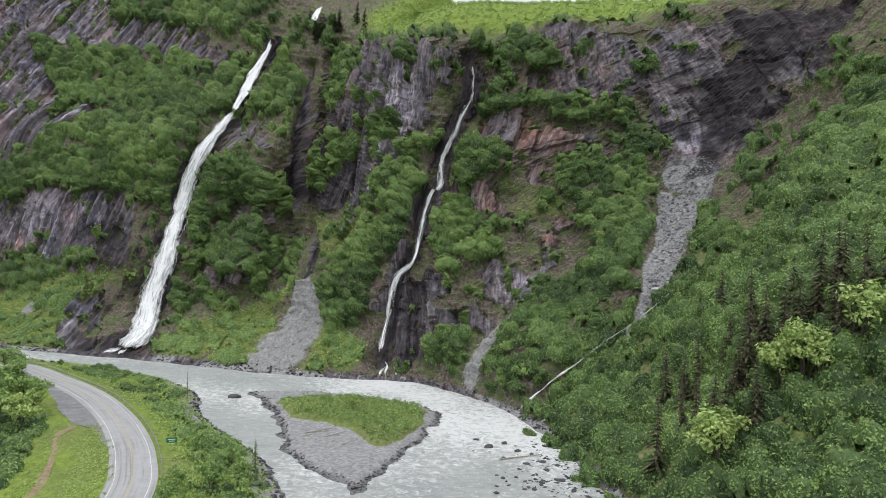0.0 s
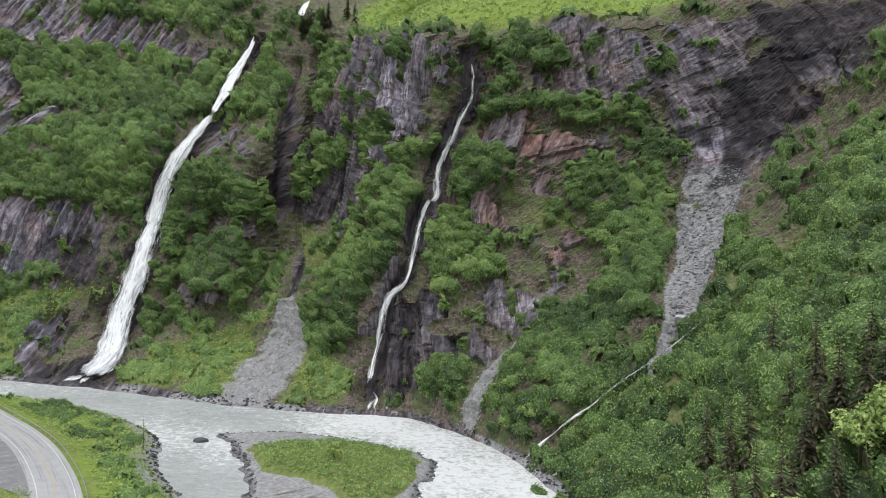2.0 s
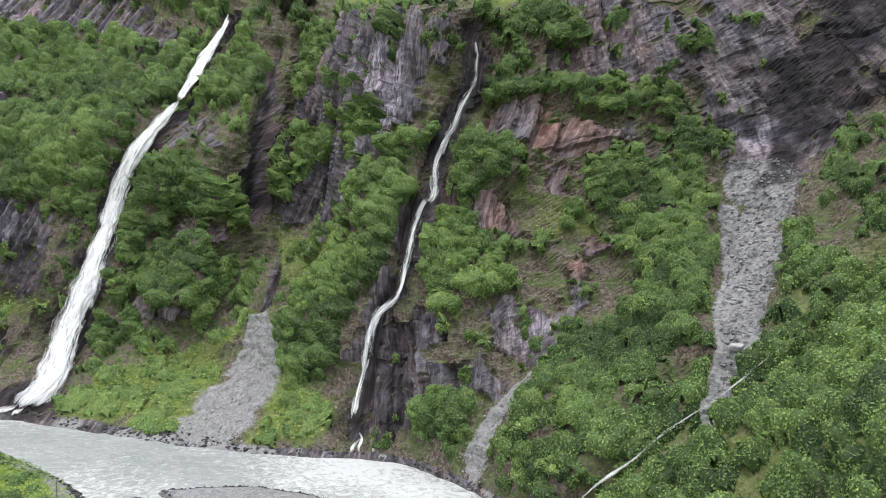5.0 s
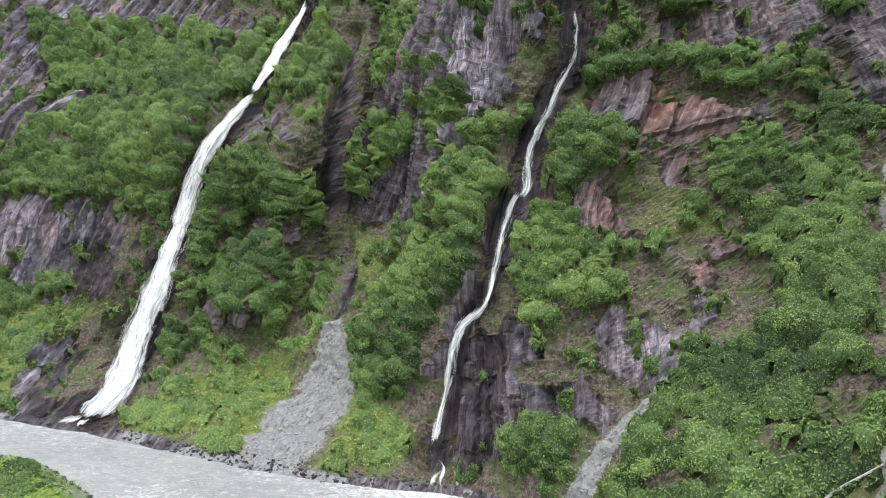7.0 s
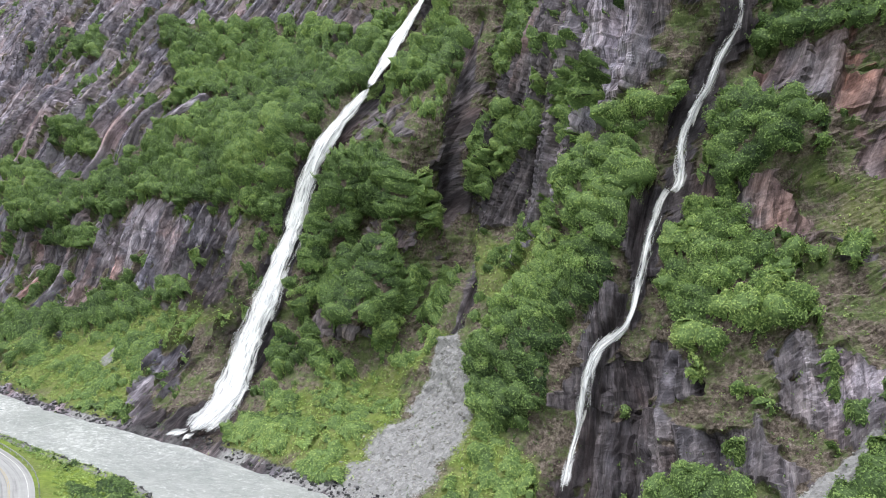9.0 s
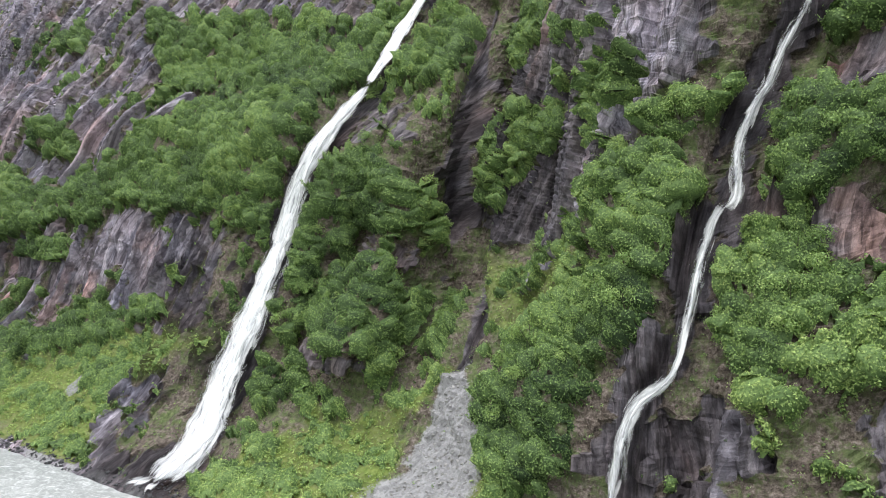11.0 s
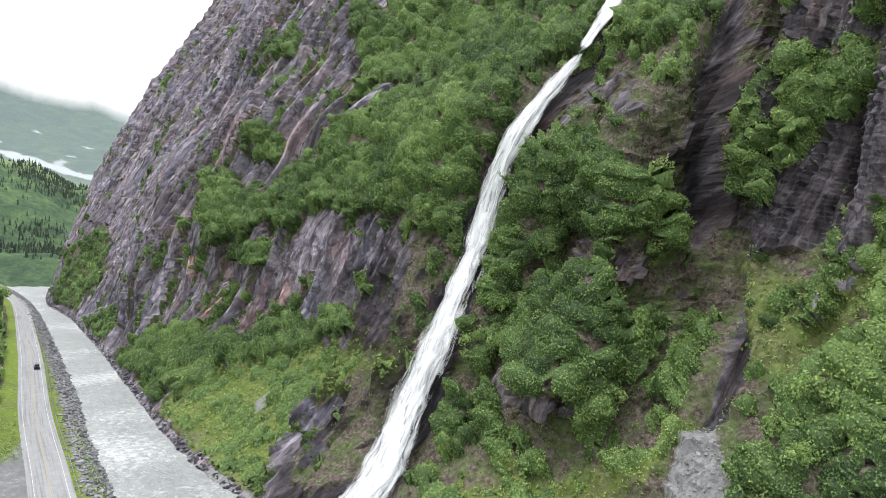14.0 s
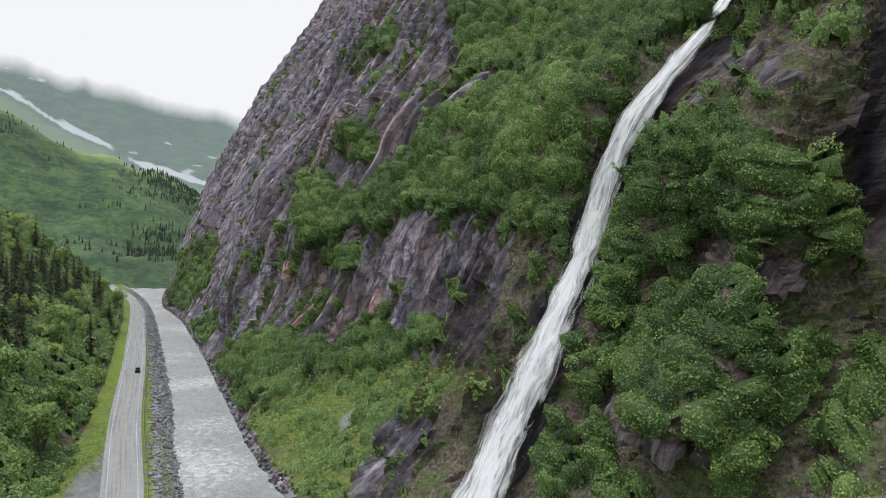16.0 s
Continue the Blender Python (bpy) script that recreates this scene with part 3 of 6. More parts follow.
    scree = most(streak(CHUTE, CHUTE_W, 0.2), streak(FAN, FAN_W, 0.6), 0.85 * streak(TALUS, [2, 2.5, 3, 4], 0.6), 0.8 * area([(835, 2), (860, 9), (868, 7), (845, 1)], 1.5), 0.6 * area([(925, 12), (935, 20), (938, 14)], 1))
    scree = most(scree * smooth(-0.9, 0.0, rough + 1.1 * scree - 0.4 + 0.5 * ragged), smooth(3.0, 0.6, z) * 0.8 * smooth(-0.5, 0.4, ragged))
    scree *= 1 - smooth(0.4, 0.8, streak(FALL_ONE, 4))
    water_way = most(streak(FALL_ONE, 5), streak(FALL_ONE_UPPER, 4) * smooth(112, 118, z), streak(FALL_TWO, 2.8), streak(STREAM, 1.3), streak(GULLY, [2, 3, 4, 4.5, 5, 5, 5, 4.5]))
    open_slope = smooth(1162, 1176, a) * (0.82 + 0.3 * rough - 0.45 * area([(1168, 66), (1176, 58), (1180, 44), (1176, 34), (1170, 40), (1162, 56)], 3))
    sparse = 0.3 + 0.35 * rough + 0.4 * ragged - 0.34 * smooth(0.3, 0.7, rock) - 0.2 * (1 - smooth(900, 985, a))
    veg = most(clump, 0.75 * dark_foot * smooth(-0.1, 0.4, ragged + rough), 0.85 * area([(1000, 4), (1004, 30), (1030, 30), (1046, 30), (1034, 16), (1016, 4)]) * smooth(-0.5, 0.1, ragged + 0.5 * rough), open_slope, np.clip(sparse, 0, 0.7), 0.62 * herbs + 0.2 * ragged * (herbs > 0.2))
    veg = np.clip(veg + 0.22 * (ragged + 0.6 * rough) - 1.2 * scree - 0.6 * smooth(0.3, 0.8, wet) - water_way, 0, 1.2) * (1 - 0.75 * brow)
    bare = smooth(0.15, 0.6, rock) * (1 - scree)
    # broken plates: each stands out by its own amount
    plates = 0
    for wide, tall, amp in ((7.0, 26.0, 1.3), (3.0, 9.0, 0.5 * smooth(840, 900, a))):
        row = np.floor(along / tall + 0.5 * warp)
        col = np.floor(across / wide + 0.9 * warp + 0.37 * hash3(row.astype(np.int64), 3, 1) + 0.1 * ragged * (1 - face))
        plates = plates + amp * hash3(col.astype(np.int64), row.astype(np.int64), 7)
    hard = bare * (1 - 0.75 * most(streak(FALL_ONE, 6), streak(FALL_TWO, 3), streak(GULLY, 7)))
    slab = 1 - 0.65 * smooth(1128, 1144, a)
    push = hard * (slab * ((4.6 + 1.4 * rough * (1 - face)) * (fin - 0.5) + (2.0 + 0.8 * face) * (leaf - 0.5) + 0.8 * (sliver - 0.5)) + 0.35 * (ledge - 0.5) * (1 - face) + plates + (0.35 * (1 - face) + 2.2 * (1 - slab)) * blocks + 1.6 * (1 - slab) * rough) + (1 - bare) * (1.4 * rough + 1.0 * ragged + 0.5 * (ledge - 0.5)) * (1 - 0.7 * brow) * (1 - 0.7 * face)
    push += 2.2 * clump * (1 - bare) + 2.5 * fbm(x / 38, y / 38, z / 38, 3)
    # broad swells and hollows of the wall: (length, height, half width, half height, outward)
    for a0, z0, ra, rz, out in ((1012, 88, 13, 20, 8), (1066, 70, 17, 28, -8), (1090, 52, 10, 18, -3), (972, 86, 22, 13, 6), (900, 96, 32, 16, 7), (829, 104, 28, 20, 8), (856, 46, 20, 14, -7), (785, 36, 24, 22, 8), (1120, 84, 7, 12, 6)):
        push += out * np.exp(-((a - a0) / ra) ** 2 - ((z - z0) / rz) ** 2) * (1 - streak(FALL_ONE, 11, 0.8))
    push -= 2.5 * streak(CHUTE, CHUTE_W) + 3.2 * streak(STREAM, 4.5) + 5.0 * streak(GULLY, 4) + 2.5 * streak(FALL_TWO, 5) + 2.5 * streak(FALL_ONE, 8)
    push *= smooth(-1, 6, z)
    p = CLIFF_P - normals_of(CLIFF_P) * -1 * push[..., None] * WALL_SIDE
    rust = most(0.85 * area([(1117, 99), (1124, 105), (1130, 99), (1137, 92), (1136, 85), (1127, 86), (1120, 90)]), area([(1134, 62), (1137, 62), (1140, 50), (1136, 50)], 1), area([(1128, 83), (1131, 84), (1131, 74), (1128, 75)], 1), 0.7 * area([(1119, 75), (1128, 76), (1134, 62), (1124, 62)]),
                0.9 * area([(817, 46), (856, 55), (912, 48), (927, 33), (874, 26), (848, 28)]) * smooth(-0.1, 0.5, strip), 0.45 * area([(1003, 54), (1014, 62), (1029, 62), (1033, 53), (1014, 50)]), 0.5 * patch(870, 96, 12, 9), 0.6 * patch(975, 136, 12, 8), 0.4 * patch(1127, 118, 12, 12))
    rust = np.clip(rust * (0.6 + 0.9 * fbm(across / 6, along / 30, 2, 4)), 0, 1)
    pale = most(streak([(1097, 112), (1101, 101), (1092, 88), (1084, 80), (1088, 70)], [9, 7, 5, 3.5, 3]), 0.7 * area([(905, 66), (929, 69), (936, 65), (930, 48), (915, 52)]), 0.45 * patch(770, 110, 45, 40), 0.8 * patch(1136, 36, 6, 4), 0.6 * patch(1147, 92, 4, 10), 0.5 * patch(1066, 58, 8, 5))
    pale = np.clip(most(1.2 * pale, 0.85 * (1 - smooth(935, 985, a)) * (0.9 + 0.6 * strip)) * (0.85 + 0.5 * fbm(across / 4, along / 40, 6, 4)), 0, 1)
    return p, rock, scree, wet, veg, brow, across, along, clump, np.clip(herbs, 0, 1), rust, pale


# outward side of the grid's normals
WALL_SIDE = 1.0 if (normals_of(CLIFF_P)[len(CLIFF_S) // 2, 60] @ np.array([0, -1, 0.3])) > 0 else -1.0
WALL, ROCK, SCREE, WET_SHADE, VEG, BROW, ACROSS, ALONG, CLUMP, GRASSY, RUST, PALE = wall_masks()
WALL_N = normals_of(WALL) * WALL_SIDE


# ---- building helpers ----
def grid_object(name, p, mat, attrs=(), smooth_shade=True, keep=None):
    """A mesh from a grid of points, with float attributes on its points; keep: which points' cells to build."""
    ni, nj = p.shape[:2]
    i, j = np.meshgrid(np.arange(ni - 1), np.arange(nj - 1), indexing="ij")
    a = (i * nj + j).ravel()
    quads = np.stack([a, a + nj, a + nj + 1, a + 1], 1)
    if keep is not None:
        quads = quads[keep[:-1, :-1].ravel()]
    return mesh_object(name, p.reshape(-1, 3), quads, mat, attrs, smooth_shade)


def mesh_object(name, verts, faces, mat, attrs=(), smooth_shade=False, parent=None):
    """A mesh from arrays: verts n x 3, faces m x 3 or m x 4."""
    me = bpy.data.meshes.new(name)
    k = faces.shape[1]
    me.vertices.add(len(verts))
    me.vertices.foreach_set("co", np.ascontiguousarray(verts, np.float32).ravel())
    me.loops.add(faces.size)
    me.loops.foreach_set("vertex_index", np.ascontiguousarray(faces, np.int32).ravel())
    me.polygons.add(len(faces))
    me.polygons.foreach_set("loop_start", np.arange(0, faces.size, k, dtype=np.int32))
    me.polygons.foreach_set("use_smooth", np.full(len(faces), smooth_shade))
    me.update(calc_edges=True)
    for key, values in attrs:
        at_ = me.attributes.new(key, "FLOAT", "POINT")
        at_.data.foreach_set("value", np.ascontiguousarray(values, np.float32).ravel())
    me.materials.append(mat)
    ob = new(name, me)
    ob.parent = parent
    return ob


def ribbon(points, widths, up=(0, 0, 1)):
    """Left and right edges of a band along a 3D line."""
    p = np.asarray(points, float)
    g = np.gradient(p, axis=0)
    side = np.cross(g, up)
    side /= np.linalg.norm(side, axis=1)[:, None] + 1e-9
    return side * np.asarray(widths, float)[:, None] / 2


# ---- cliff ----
cliff = grid_object("cliff", WALL, MAT_CLIFF, [("rock", ROCK), ("scree", SCREE), ("wet", WET_SHADE), ("meadow", np.clip(BROW * (smooth(1035, 1055, CLIFF_A) * (1 - smooth(1138, 1152, CLIFF_A)))[:, None] + 0.6 * GRASSY + 0.4 * smooth(1166, 1182, CLIFF_A)[:, None], 0, 1)), ("across", ACROSS), ("along", ALONG), ("rust", RUST), ("pale", PALE)], False)
tagged(cliff, "steep slate mountain wall with herbs and shrubs", "cliff", kind="structure")

# ---- valley floor ----
NEAR_BANK = [(-900, 440), (-760, 421), (-640, 398), (-517, 366), (-392, 326), (-277, 288), (-194, 259), (-147, 247), (-117, 240), (-96, 227), (-77, 212), (-66, 187), (-52, 168), (-43, 158), (-30, 133), (-15, 90), (0, 0), (10, -150)]
ROAD = [(-780, 402), (-690, 392), (-600, 378), (-536, 363), (-359, 304), (-254, 267), (-191, 246.5), (-146.3, 230.9), (-120.8, 212.8), (-98.5, 192.8), (-81, 172), (-68.7, 153.8), (-60.9, 139.6), (-54, 123.3), (-47.5, 95), (-42, 50), (-40, 0), (-40, -150)]
LEFT_FOOT = [(-150, -150), (-140, 0), (-135, 80), (-150, 150), (-172, 205), (-200, 231), (-272, 264), (-385, 304), (-463, 332), (-560, 362), (-640, 380), (-720, 388), (-800, 370), (-900, 330)]
ISLAND = [(-61, 219), (-46, 193), (-38, 166), (-30, 154), (-21, 144), (-16, 136), (-12, 150), (-8, 164), (-4, 179), (-1, 197), (-3, 206), (-10, 213), (-27, 220), (-49, 225)]
ROAD_Z = 3.5


def distance(x, y, line, closed=False):
    """Signed distance of plan points to a line (positive on its left)."""
    q = np.array(line, float)
    if closed:
        q = np.vstack([q, q[:1]])
    best, sign = np.full(x.shape, 1e9), np.zeros(x.shape)
    for a, b in zip(q, q[1:]):
        d = b - a
        t = np.clip(((x - a[0]) * d[0] + (y - a[1]) * d[1]) / (d @ d), 0, 1)
        dx, dy = x - a[0] - t * d[0], y - a[1] - t * d[1]
        r = np.hypot(dx, dy)
        near = r < best
        best = np.where(near, r, best)
        sign = np.where(near, np.sign(d[0] * dy - d[1] * dx), sign)
    return best * sign


NEAR_C, _ = curve(NEAR_BANK, 8)
ROAD_C, _ = curve(ROAD, 12)
LEFT_C, LEFT_N = curve(LEFT_FOOT)
gx, gy = np.meshgrid(np.arange(-900, 70, 3.0), np.arange(-150, 470, 2.4), indexing="ij")
bank = distance(gx, gy, NEAR_C)          # positive towards the river
road_d = np.abs(distance(gx, gy, ROAD_C))
# width of the paved shoulder on the hill side, by the road's x
SHOULDER_X = [-224, -206, -196, -180, -165, -152, -128, -114, -99, -87, -80, -76, -70, -62]
SHOULDER_W = [4.2, 10, 12, 12, 8, 4.2, 4.2, 5.6, 8.6, 10.2, 9.4, 6.4, 5.0, 4.2]
pull_d = np.abs(distance(gx, gy, [(-120, 203), (-108, 190), (-96, 177), (-88, 169)]))
pull_d = np.minimum(pull_d, np.abs(distance(gx, gy, [(-205, 245), (-190, 240), (-172, 234)])))
TRAIL = [(-86, 163), (-85.2, 154.6), (-79, 143), (-73.2, 130), (-69, 118), (-66, 104)]
THICKET_EDGE = [(-200, 236), (-168, 226), (-150, 226), (-136, 219), (-120, 200), (-106, 183), (-96, 171), (-89, 163), (-87.5, 154), (-81.5, 143), (-76, 130), (-72, 118), (-69, 104), (-69, 60)]
thick_d = distance(gx, gy, THICKET_EDGE)     # negative on the hill side
trail_d = np.abs(distance(gx, gy, TRAIL))


def ground_height(bank, road_d, x, y):
    z = -1.8 + 4.6 * smooth(5, -3.5, bank) + 0.45 * fbm(x / 9, y / 9, 0, 4)
    flat = 1 - smooth(5.5, 10, road_d)
    return z * (1 - flat) + (ROAD_Z - 0.18) * flat


gz = ground_height(bank, np.minimum(road_d, np.maximum(pull_d - 3, 0) + 2), gx, gy)
ground = grid_object("ground", np.stack([gx, gy, gz], -1), MAT_CLIFF, [("rock", 0 * gx), ("scree", smooth(-7, -2, bank)), ("wet", 0 * gx), ("meadow", 0.98 - 0.3 * smooth(-0.3, 0.6, fbm(gx / 14, gy / 14, 2, 4))), ("across", gx), ("along", gy)], keep=bank < 12)
tagged(ground, "grassy valley floor beside the river", "ground", kind="structure")

# ---- river ----
wx, wy = np.meshgrid(np.arange(-900, 70, 3.0), np.arange(60, 560, 2.2), indexing="ij")
wz = 0.22 * fbm(wx / 5, wy / 5, 0, 4)
river = grid_object("river", np.stack([wx, wy, wz], -1), MAT_WATER, [("foam", 0.09 + 0.15 * fbm(wx / 30, wy / 30, 3, 3) + 0.08 * smooth(-120, -40, wx))], keep=distance(wx, wy, NEAR_C) > -9)
tagged(river, "fast grey silty river with white rapids", "river", kind="structure")


# ---- road ----
def road_band(name, offset, width, z, mat):
    c, _ = curve(ROAD, 60)
    n = np.gradient(c, axis=0)
    n = np.stack([-n[:, 1], n[:, 0]], 1) / np.linalg.norm(n, axis=1)[:, None]
    run = np.r_[0, np.cumsum(np.linalg.norm(np.diff(c, axis=0), axis=1))]
    lanes = offset + width * np.linspace(-0.5, 0.5, 2 if width < 1 else 9)
    p = np.stack([np.c_[c + n * k, np.full(len(c), z - 0.0018 * k * k)] for k in lanes], 1)
    return grid_object(name, p, mat, [("lane", np.broadcast_to(lanes, p.shape[:2])), ("run", np.broadcast_to(run[:, None], p.shape[:2]))])


road = tagged(road_band("road", 0.1, 8.8, ROAD_Z, MAT_ASPHALT), "two-lane grey asphalt road along the river", "road", kind="structure")
for off, w, mat in ((3.3, 0.16, MAT_WHITE_LINE), (-3.1, 0.16, MAT_WHITE_LINE), (0.14, 0.14, MAT_YELLOW_LINE), (-0.14, 0.14, MAT_YELLOW_LINE)):
    line = road_band("road_marking", off, w, ROAD_Z + 0.012, mat)
    line.parent = road


# ---- left hillside ----
def slope_surface(c, n, rise, step, rows, top):
    s = np.arange(0, len(c) / 40 - 1 / 40, step)
    v = np.linspace(0, 1, rows)
    u = -12 + v**1.2 * top
    S, U = np.meshgrid(s, u, indexing="ij")
    p = np.empty(S.shape + (3,))
    p[..., :2] = at(c, s)[:, None] + at(n, s)[:, None] * U[..., None]
    p[..., 2] = 2.2 + np.maximum(U, 0) * rise + np.minimum(U, 0) * 0.15 + smooth(0, 30, U) * 7 * fbm(p[..., 0] / 45, p[..., 1] / 45, 0, 4)
    return p


LEFT_P = slope_surface(LEFT_C, LEFT_N, 0.72, 0.04, 70, 330)
left_hill = grid_object("hillside", LEFT_P, MAT_CLIFF, [("rock", np.full(LEFT_P.shape[:2], 0.0)), ("scree", np.zeros(LEFT_P.shape[:2])), ("wet", np.zeros(LEFT_P.shape[:2]))])
tagged(left_hill, "steep wooded hillside above the road", "hillside", kind="structure")


# ---- waterfalls ----
WALL_N0 = normals_of(CLIFF_P) * WALL_SIDE


def wall_place(a, z, off=0.0):
    i = int(np.argmin(np.abs(CLIFF_A - a)))
    j = int(np.argmax(CLIFF_P[i, :, 2] >= z))
    return CLIFF_P[i, j] + WALL_N0[i, j] * off


def curve3(points, n):
    p = np.array(points, float)
    q = np.vstack([2 * p[0] - p[1], p, 2 * p[-1] - p[-2]])
    t = np.linspace(0, 1, n, endpoint=False)[:, None]
    out = [0.5 * (2 * b + (c - a) * t + (2 * a - 5 * b + 4 * c - d) * t**2 + (3 * b - a - 3 * c + d) * t**3) for a, b, c, d in zip(q, q[1:], q[2:], q[3:])]
    return np.vstack(out + [p[-1:]]), None


def water_sheet(name, points, widths, off, seed, cols=9, amp=0.5, thick=0.62, rim=0.36):
    """One curtain of falling water: bulging across, ragged at its rims, thin where 'thick' is low."""
    q = np.array([wall_place(a, z, off) for a, z in points])
    per = max(4, int(110 / len(points)))
    c, _ = curve3(q, per)
    w = np.interp(np.linspace(0, 1, len(c)), np.linspace(0, 1, len(widths)), widths)
    g = np.gradient(c, axis=0)
    out = np.array([wall_place(a, z, 1.0) - wall_place(a, z) for a, z in points])
    out = np.stack([np.interp(np.linspace(0, 1, len(c)), np.linspace(0, 1, len(out)), out[:, k]) for k in range(3)], 1)
    out[:, 2] *= 0.2
    k = np.ones(15) / 15
    out = np.stack([np.convolve(np.pad(out[:, m], 7, mode="edge"), k, "valid") for m in range(3)], 1)
    out /= np.linalg.norm(out, axis=1)[:, None]
    side = np.cross(g, out)
    side /= np.linalg.norm(side, axis=1)[:, None]
    x = np.linspace(-1, 1, cols)
    run = np.r_[0, np.cumsum(np.linalg.norm(np.diff(c, axis=0), axis=1))]
    rag = 1 + 0.22 * fbm(run / 6, seed, 0, 4)
    X, R = np.meshgrid(x, run)
    p = c[:, None] + side[:, None] * (x[None, :, None] * (w * rag)[:, None, None] / 2)
    bulge = (1 - X**2) * 0.08 * w[:, None] + amp * fbm(X * 2.2 + seed, R / 9, seed, 4)
    p = p + out[:, None] * bulge[..., None]
    ends = smooth(0, 5, R - R.min()) * smooth(0, min(5.0, 0.4 * R.max()), R.max() - R)
    body = thick - 0.45 * (1 - ends) - rim * np.abs(X) ** 1.7 + 0.12 * fbm(X * 3, R / 14, seed + 5, 3)
    ob = grid_object(name, p, MAT_FALL, [("thick", body)])
    uv = ob.data.uv_layers.new(name="flow")
    idx = np.empty(len(ob.data.loops), np.int32)
    ob.data.loops.foreach_get("vertex_index", idx)
    flat = np.stack([(X * w[:, None] / 2).ravel() + seed * 13.0, R.ravel()], 1)
    uv.data.foreach_set("uv", flat[idx].astype(np.float32).ravel())
    return ob


def empty_thing(name, label, category, group="", place=(0, 0, 0)):
    ob = new(name)
    ob.location = place
    return tagged(ob, label, category, group)


def adopt(ob, parent, label=""):
    ob.parent = parent
    ob.matrix_parent_inverse = Matrix.Translation(-parent.location)
    if label:
        tagged(ob, label)
    return ob


fall_one = empty_thing("waterfall", "tall white waterfall leaning down the dark wet rock into the river", "waterfall", place=tuple(on_wall(994.5, 0)))
adopt(water_sheet("upper_leap", FALL_ONE_UPPER, [2.0, 3.2, 4.6, 4.6, 3.0], 2.2, 1, thick=0.6, rim=0.42), fall_one)
adopt(water_sheet("main_curtain", [(1000, 110)] + FALL_ONE, [3, 5, 6.6, 7.8, 8.8, 9.4, 9.8, 10, 10, 10.4, 10.6, 10.6, 10.5], 0.3, 2, 15, 0.5, 0.54, 0.46), fall_one)
adopt(water_sheet("inner_curtain", [(1000, 110)] + FALL_ONE, [1.4, 2.4, 3.4, 4.2, 4.6, 5, 5.4, 5.6, 5.6, 6, 6.2, 6.4, 6.4], 0.8, 3, 11, 0.6, 0.6, 0.42), fall_one)
for k, line in enumerate([[(994, 3.2), (991.5, 2.2), (989, 1.2), (987, 0.3)], [(994, 3.2), (993, 2.0), (991, 1.0), (990, 0.3)], [(996, 3), (996.5, 1.8), (995, 0.8), (995.5, 0.2)]]):
    adopt(water_sheet("foot_rill", line, [2.2, 1.8, 1.6, 2.4], 0.5, 8 + k, 6, 0.15, 0.56), fall_one)
adopt(water_sheet("splash_foot", [(994.5, 11), (996.5, 6), (997, 3), (997, 1.2)], [9, 12, 14, 14], 1.0, 31, 15, 0.5, 0.36, 0.4), fall_one)

fall_two = empty_thing("waterfall", "narrow white waterfall twisting down a dark wet cleft", "waterfall", place=tuple(on_wall(1101.2, 0)))
adopt(water_sheet("upper_thread", FALL_TWO[:9], [1.6, 2.0, 2.4, 3.2, 3.4, 3.2, 3.4, 4.0, 3.0], 0.5, 11, 9, 0.3, 0.33, 0.36), fall_two)
adopt(water_sheet("upper_inner_thread", FALL_TWO[2:9], [0.8, 1.2, 1.4, 1.4, 1.6, 1.9], 0.8, 12, 7, 0.3, 0.46), fall_two)
adopt(water_sheet("lower_thread", FALL_TWO[7:], [2.2, 3.0, 3.0, 2.6, 2.8, 3.6, 3.4, 3.0, 3.0, 4.0], 0.5, 13, 9, 0.3, 0.36, 0.36), fall_two)
adopt(water_sheet("lower_inner_thread", FALL_TWO[8:], [0.9, 1.1, 1.0, 1.0, 1.4, 1.3, 1.2, 1.3, 1.8], 0.8, 14, 7, 0.3, 0.48), fall_two)
for k, line in enumerate([[(1102, 6.5), (1105, 4), (1105.5, 2), (1106, 0.2)], [(1105, 4.2), (1103.5, 2), (1104, 0.2)], [(1106, 5.2), (1108.5, 3.4), (1109, 1.5), (1109.5, 0.2)]]):
    adopt(water_sheet("foot_rill", line, [0.9, 1.2, 1.1, 1.4], 0.35, 16 + k, 5, 0.12, 0.55), fall_two)

brook = empty_thing("brook", "small white brook running down a shrubby gully", "stream", place=tuple(on_wall(1175.6, 0)))
adopt(water_sheet("brook_water", STREAM, [0.8, 0.9, 1.2, 1.3, 1.0, 0.7, 0.8, 1.0, 1.2, 1.6], 0.6, 21, 6, 0.3, 0.24), brook)
adopt(water_sheet("brook_mouth", [(1173.5, 8), (1172, 4), (1171, 0.2)], [1.2, 1.8, 2.4], 0.7, 22, 6, 0.25, 0.5), brook)
adopt(water_sheet("second_mouth", [(1187, 8), (1186.3, 4), (1185, 0.2)], [0.8, 1.2, 1.6], 0.9, 23, 5, 0.2, 0.55), brook)
HIGH_FALL = [(1021, 172), (1020.5, 166), (1020, 160)]
high = empty_thing("waterfall", "short white cascade at the cliff's brow behind spruces", "waterfall", place=tuple(on_wall(1020, 160)))
adopt(water_sheet("cascade", HIGH_FALL, [2.5, 3.2, 4], 2.0, 25, 6, 0.4, 0.7), high)


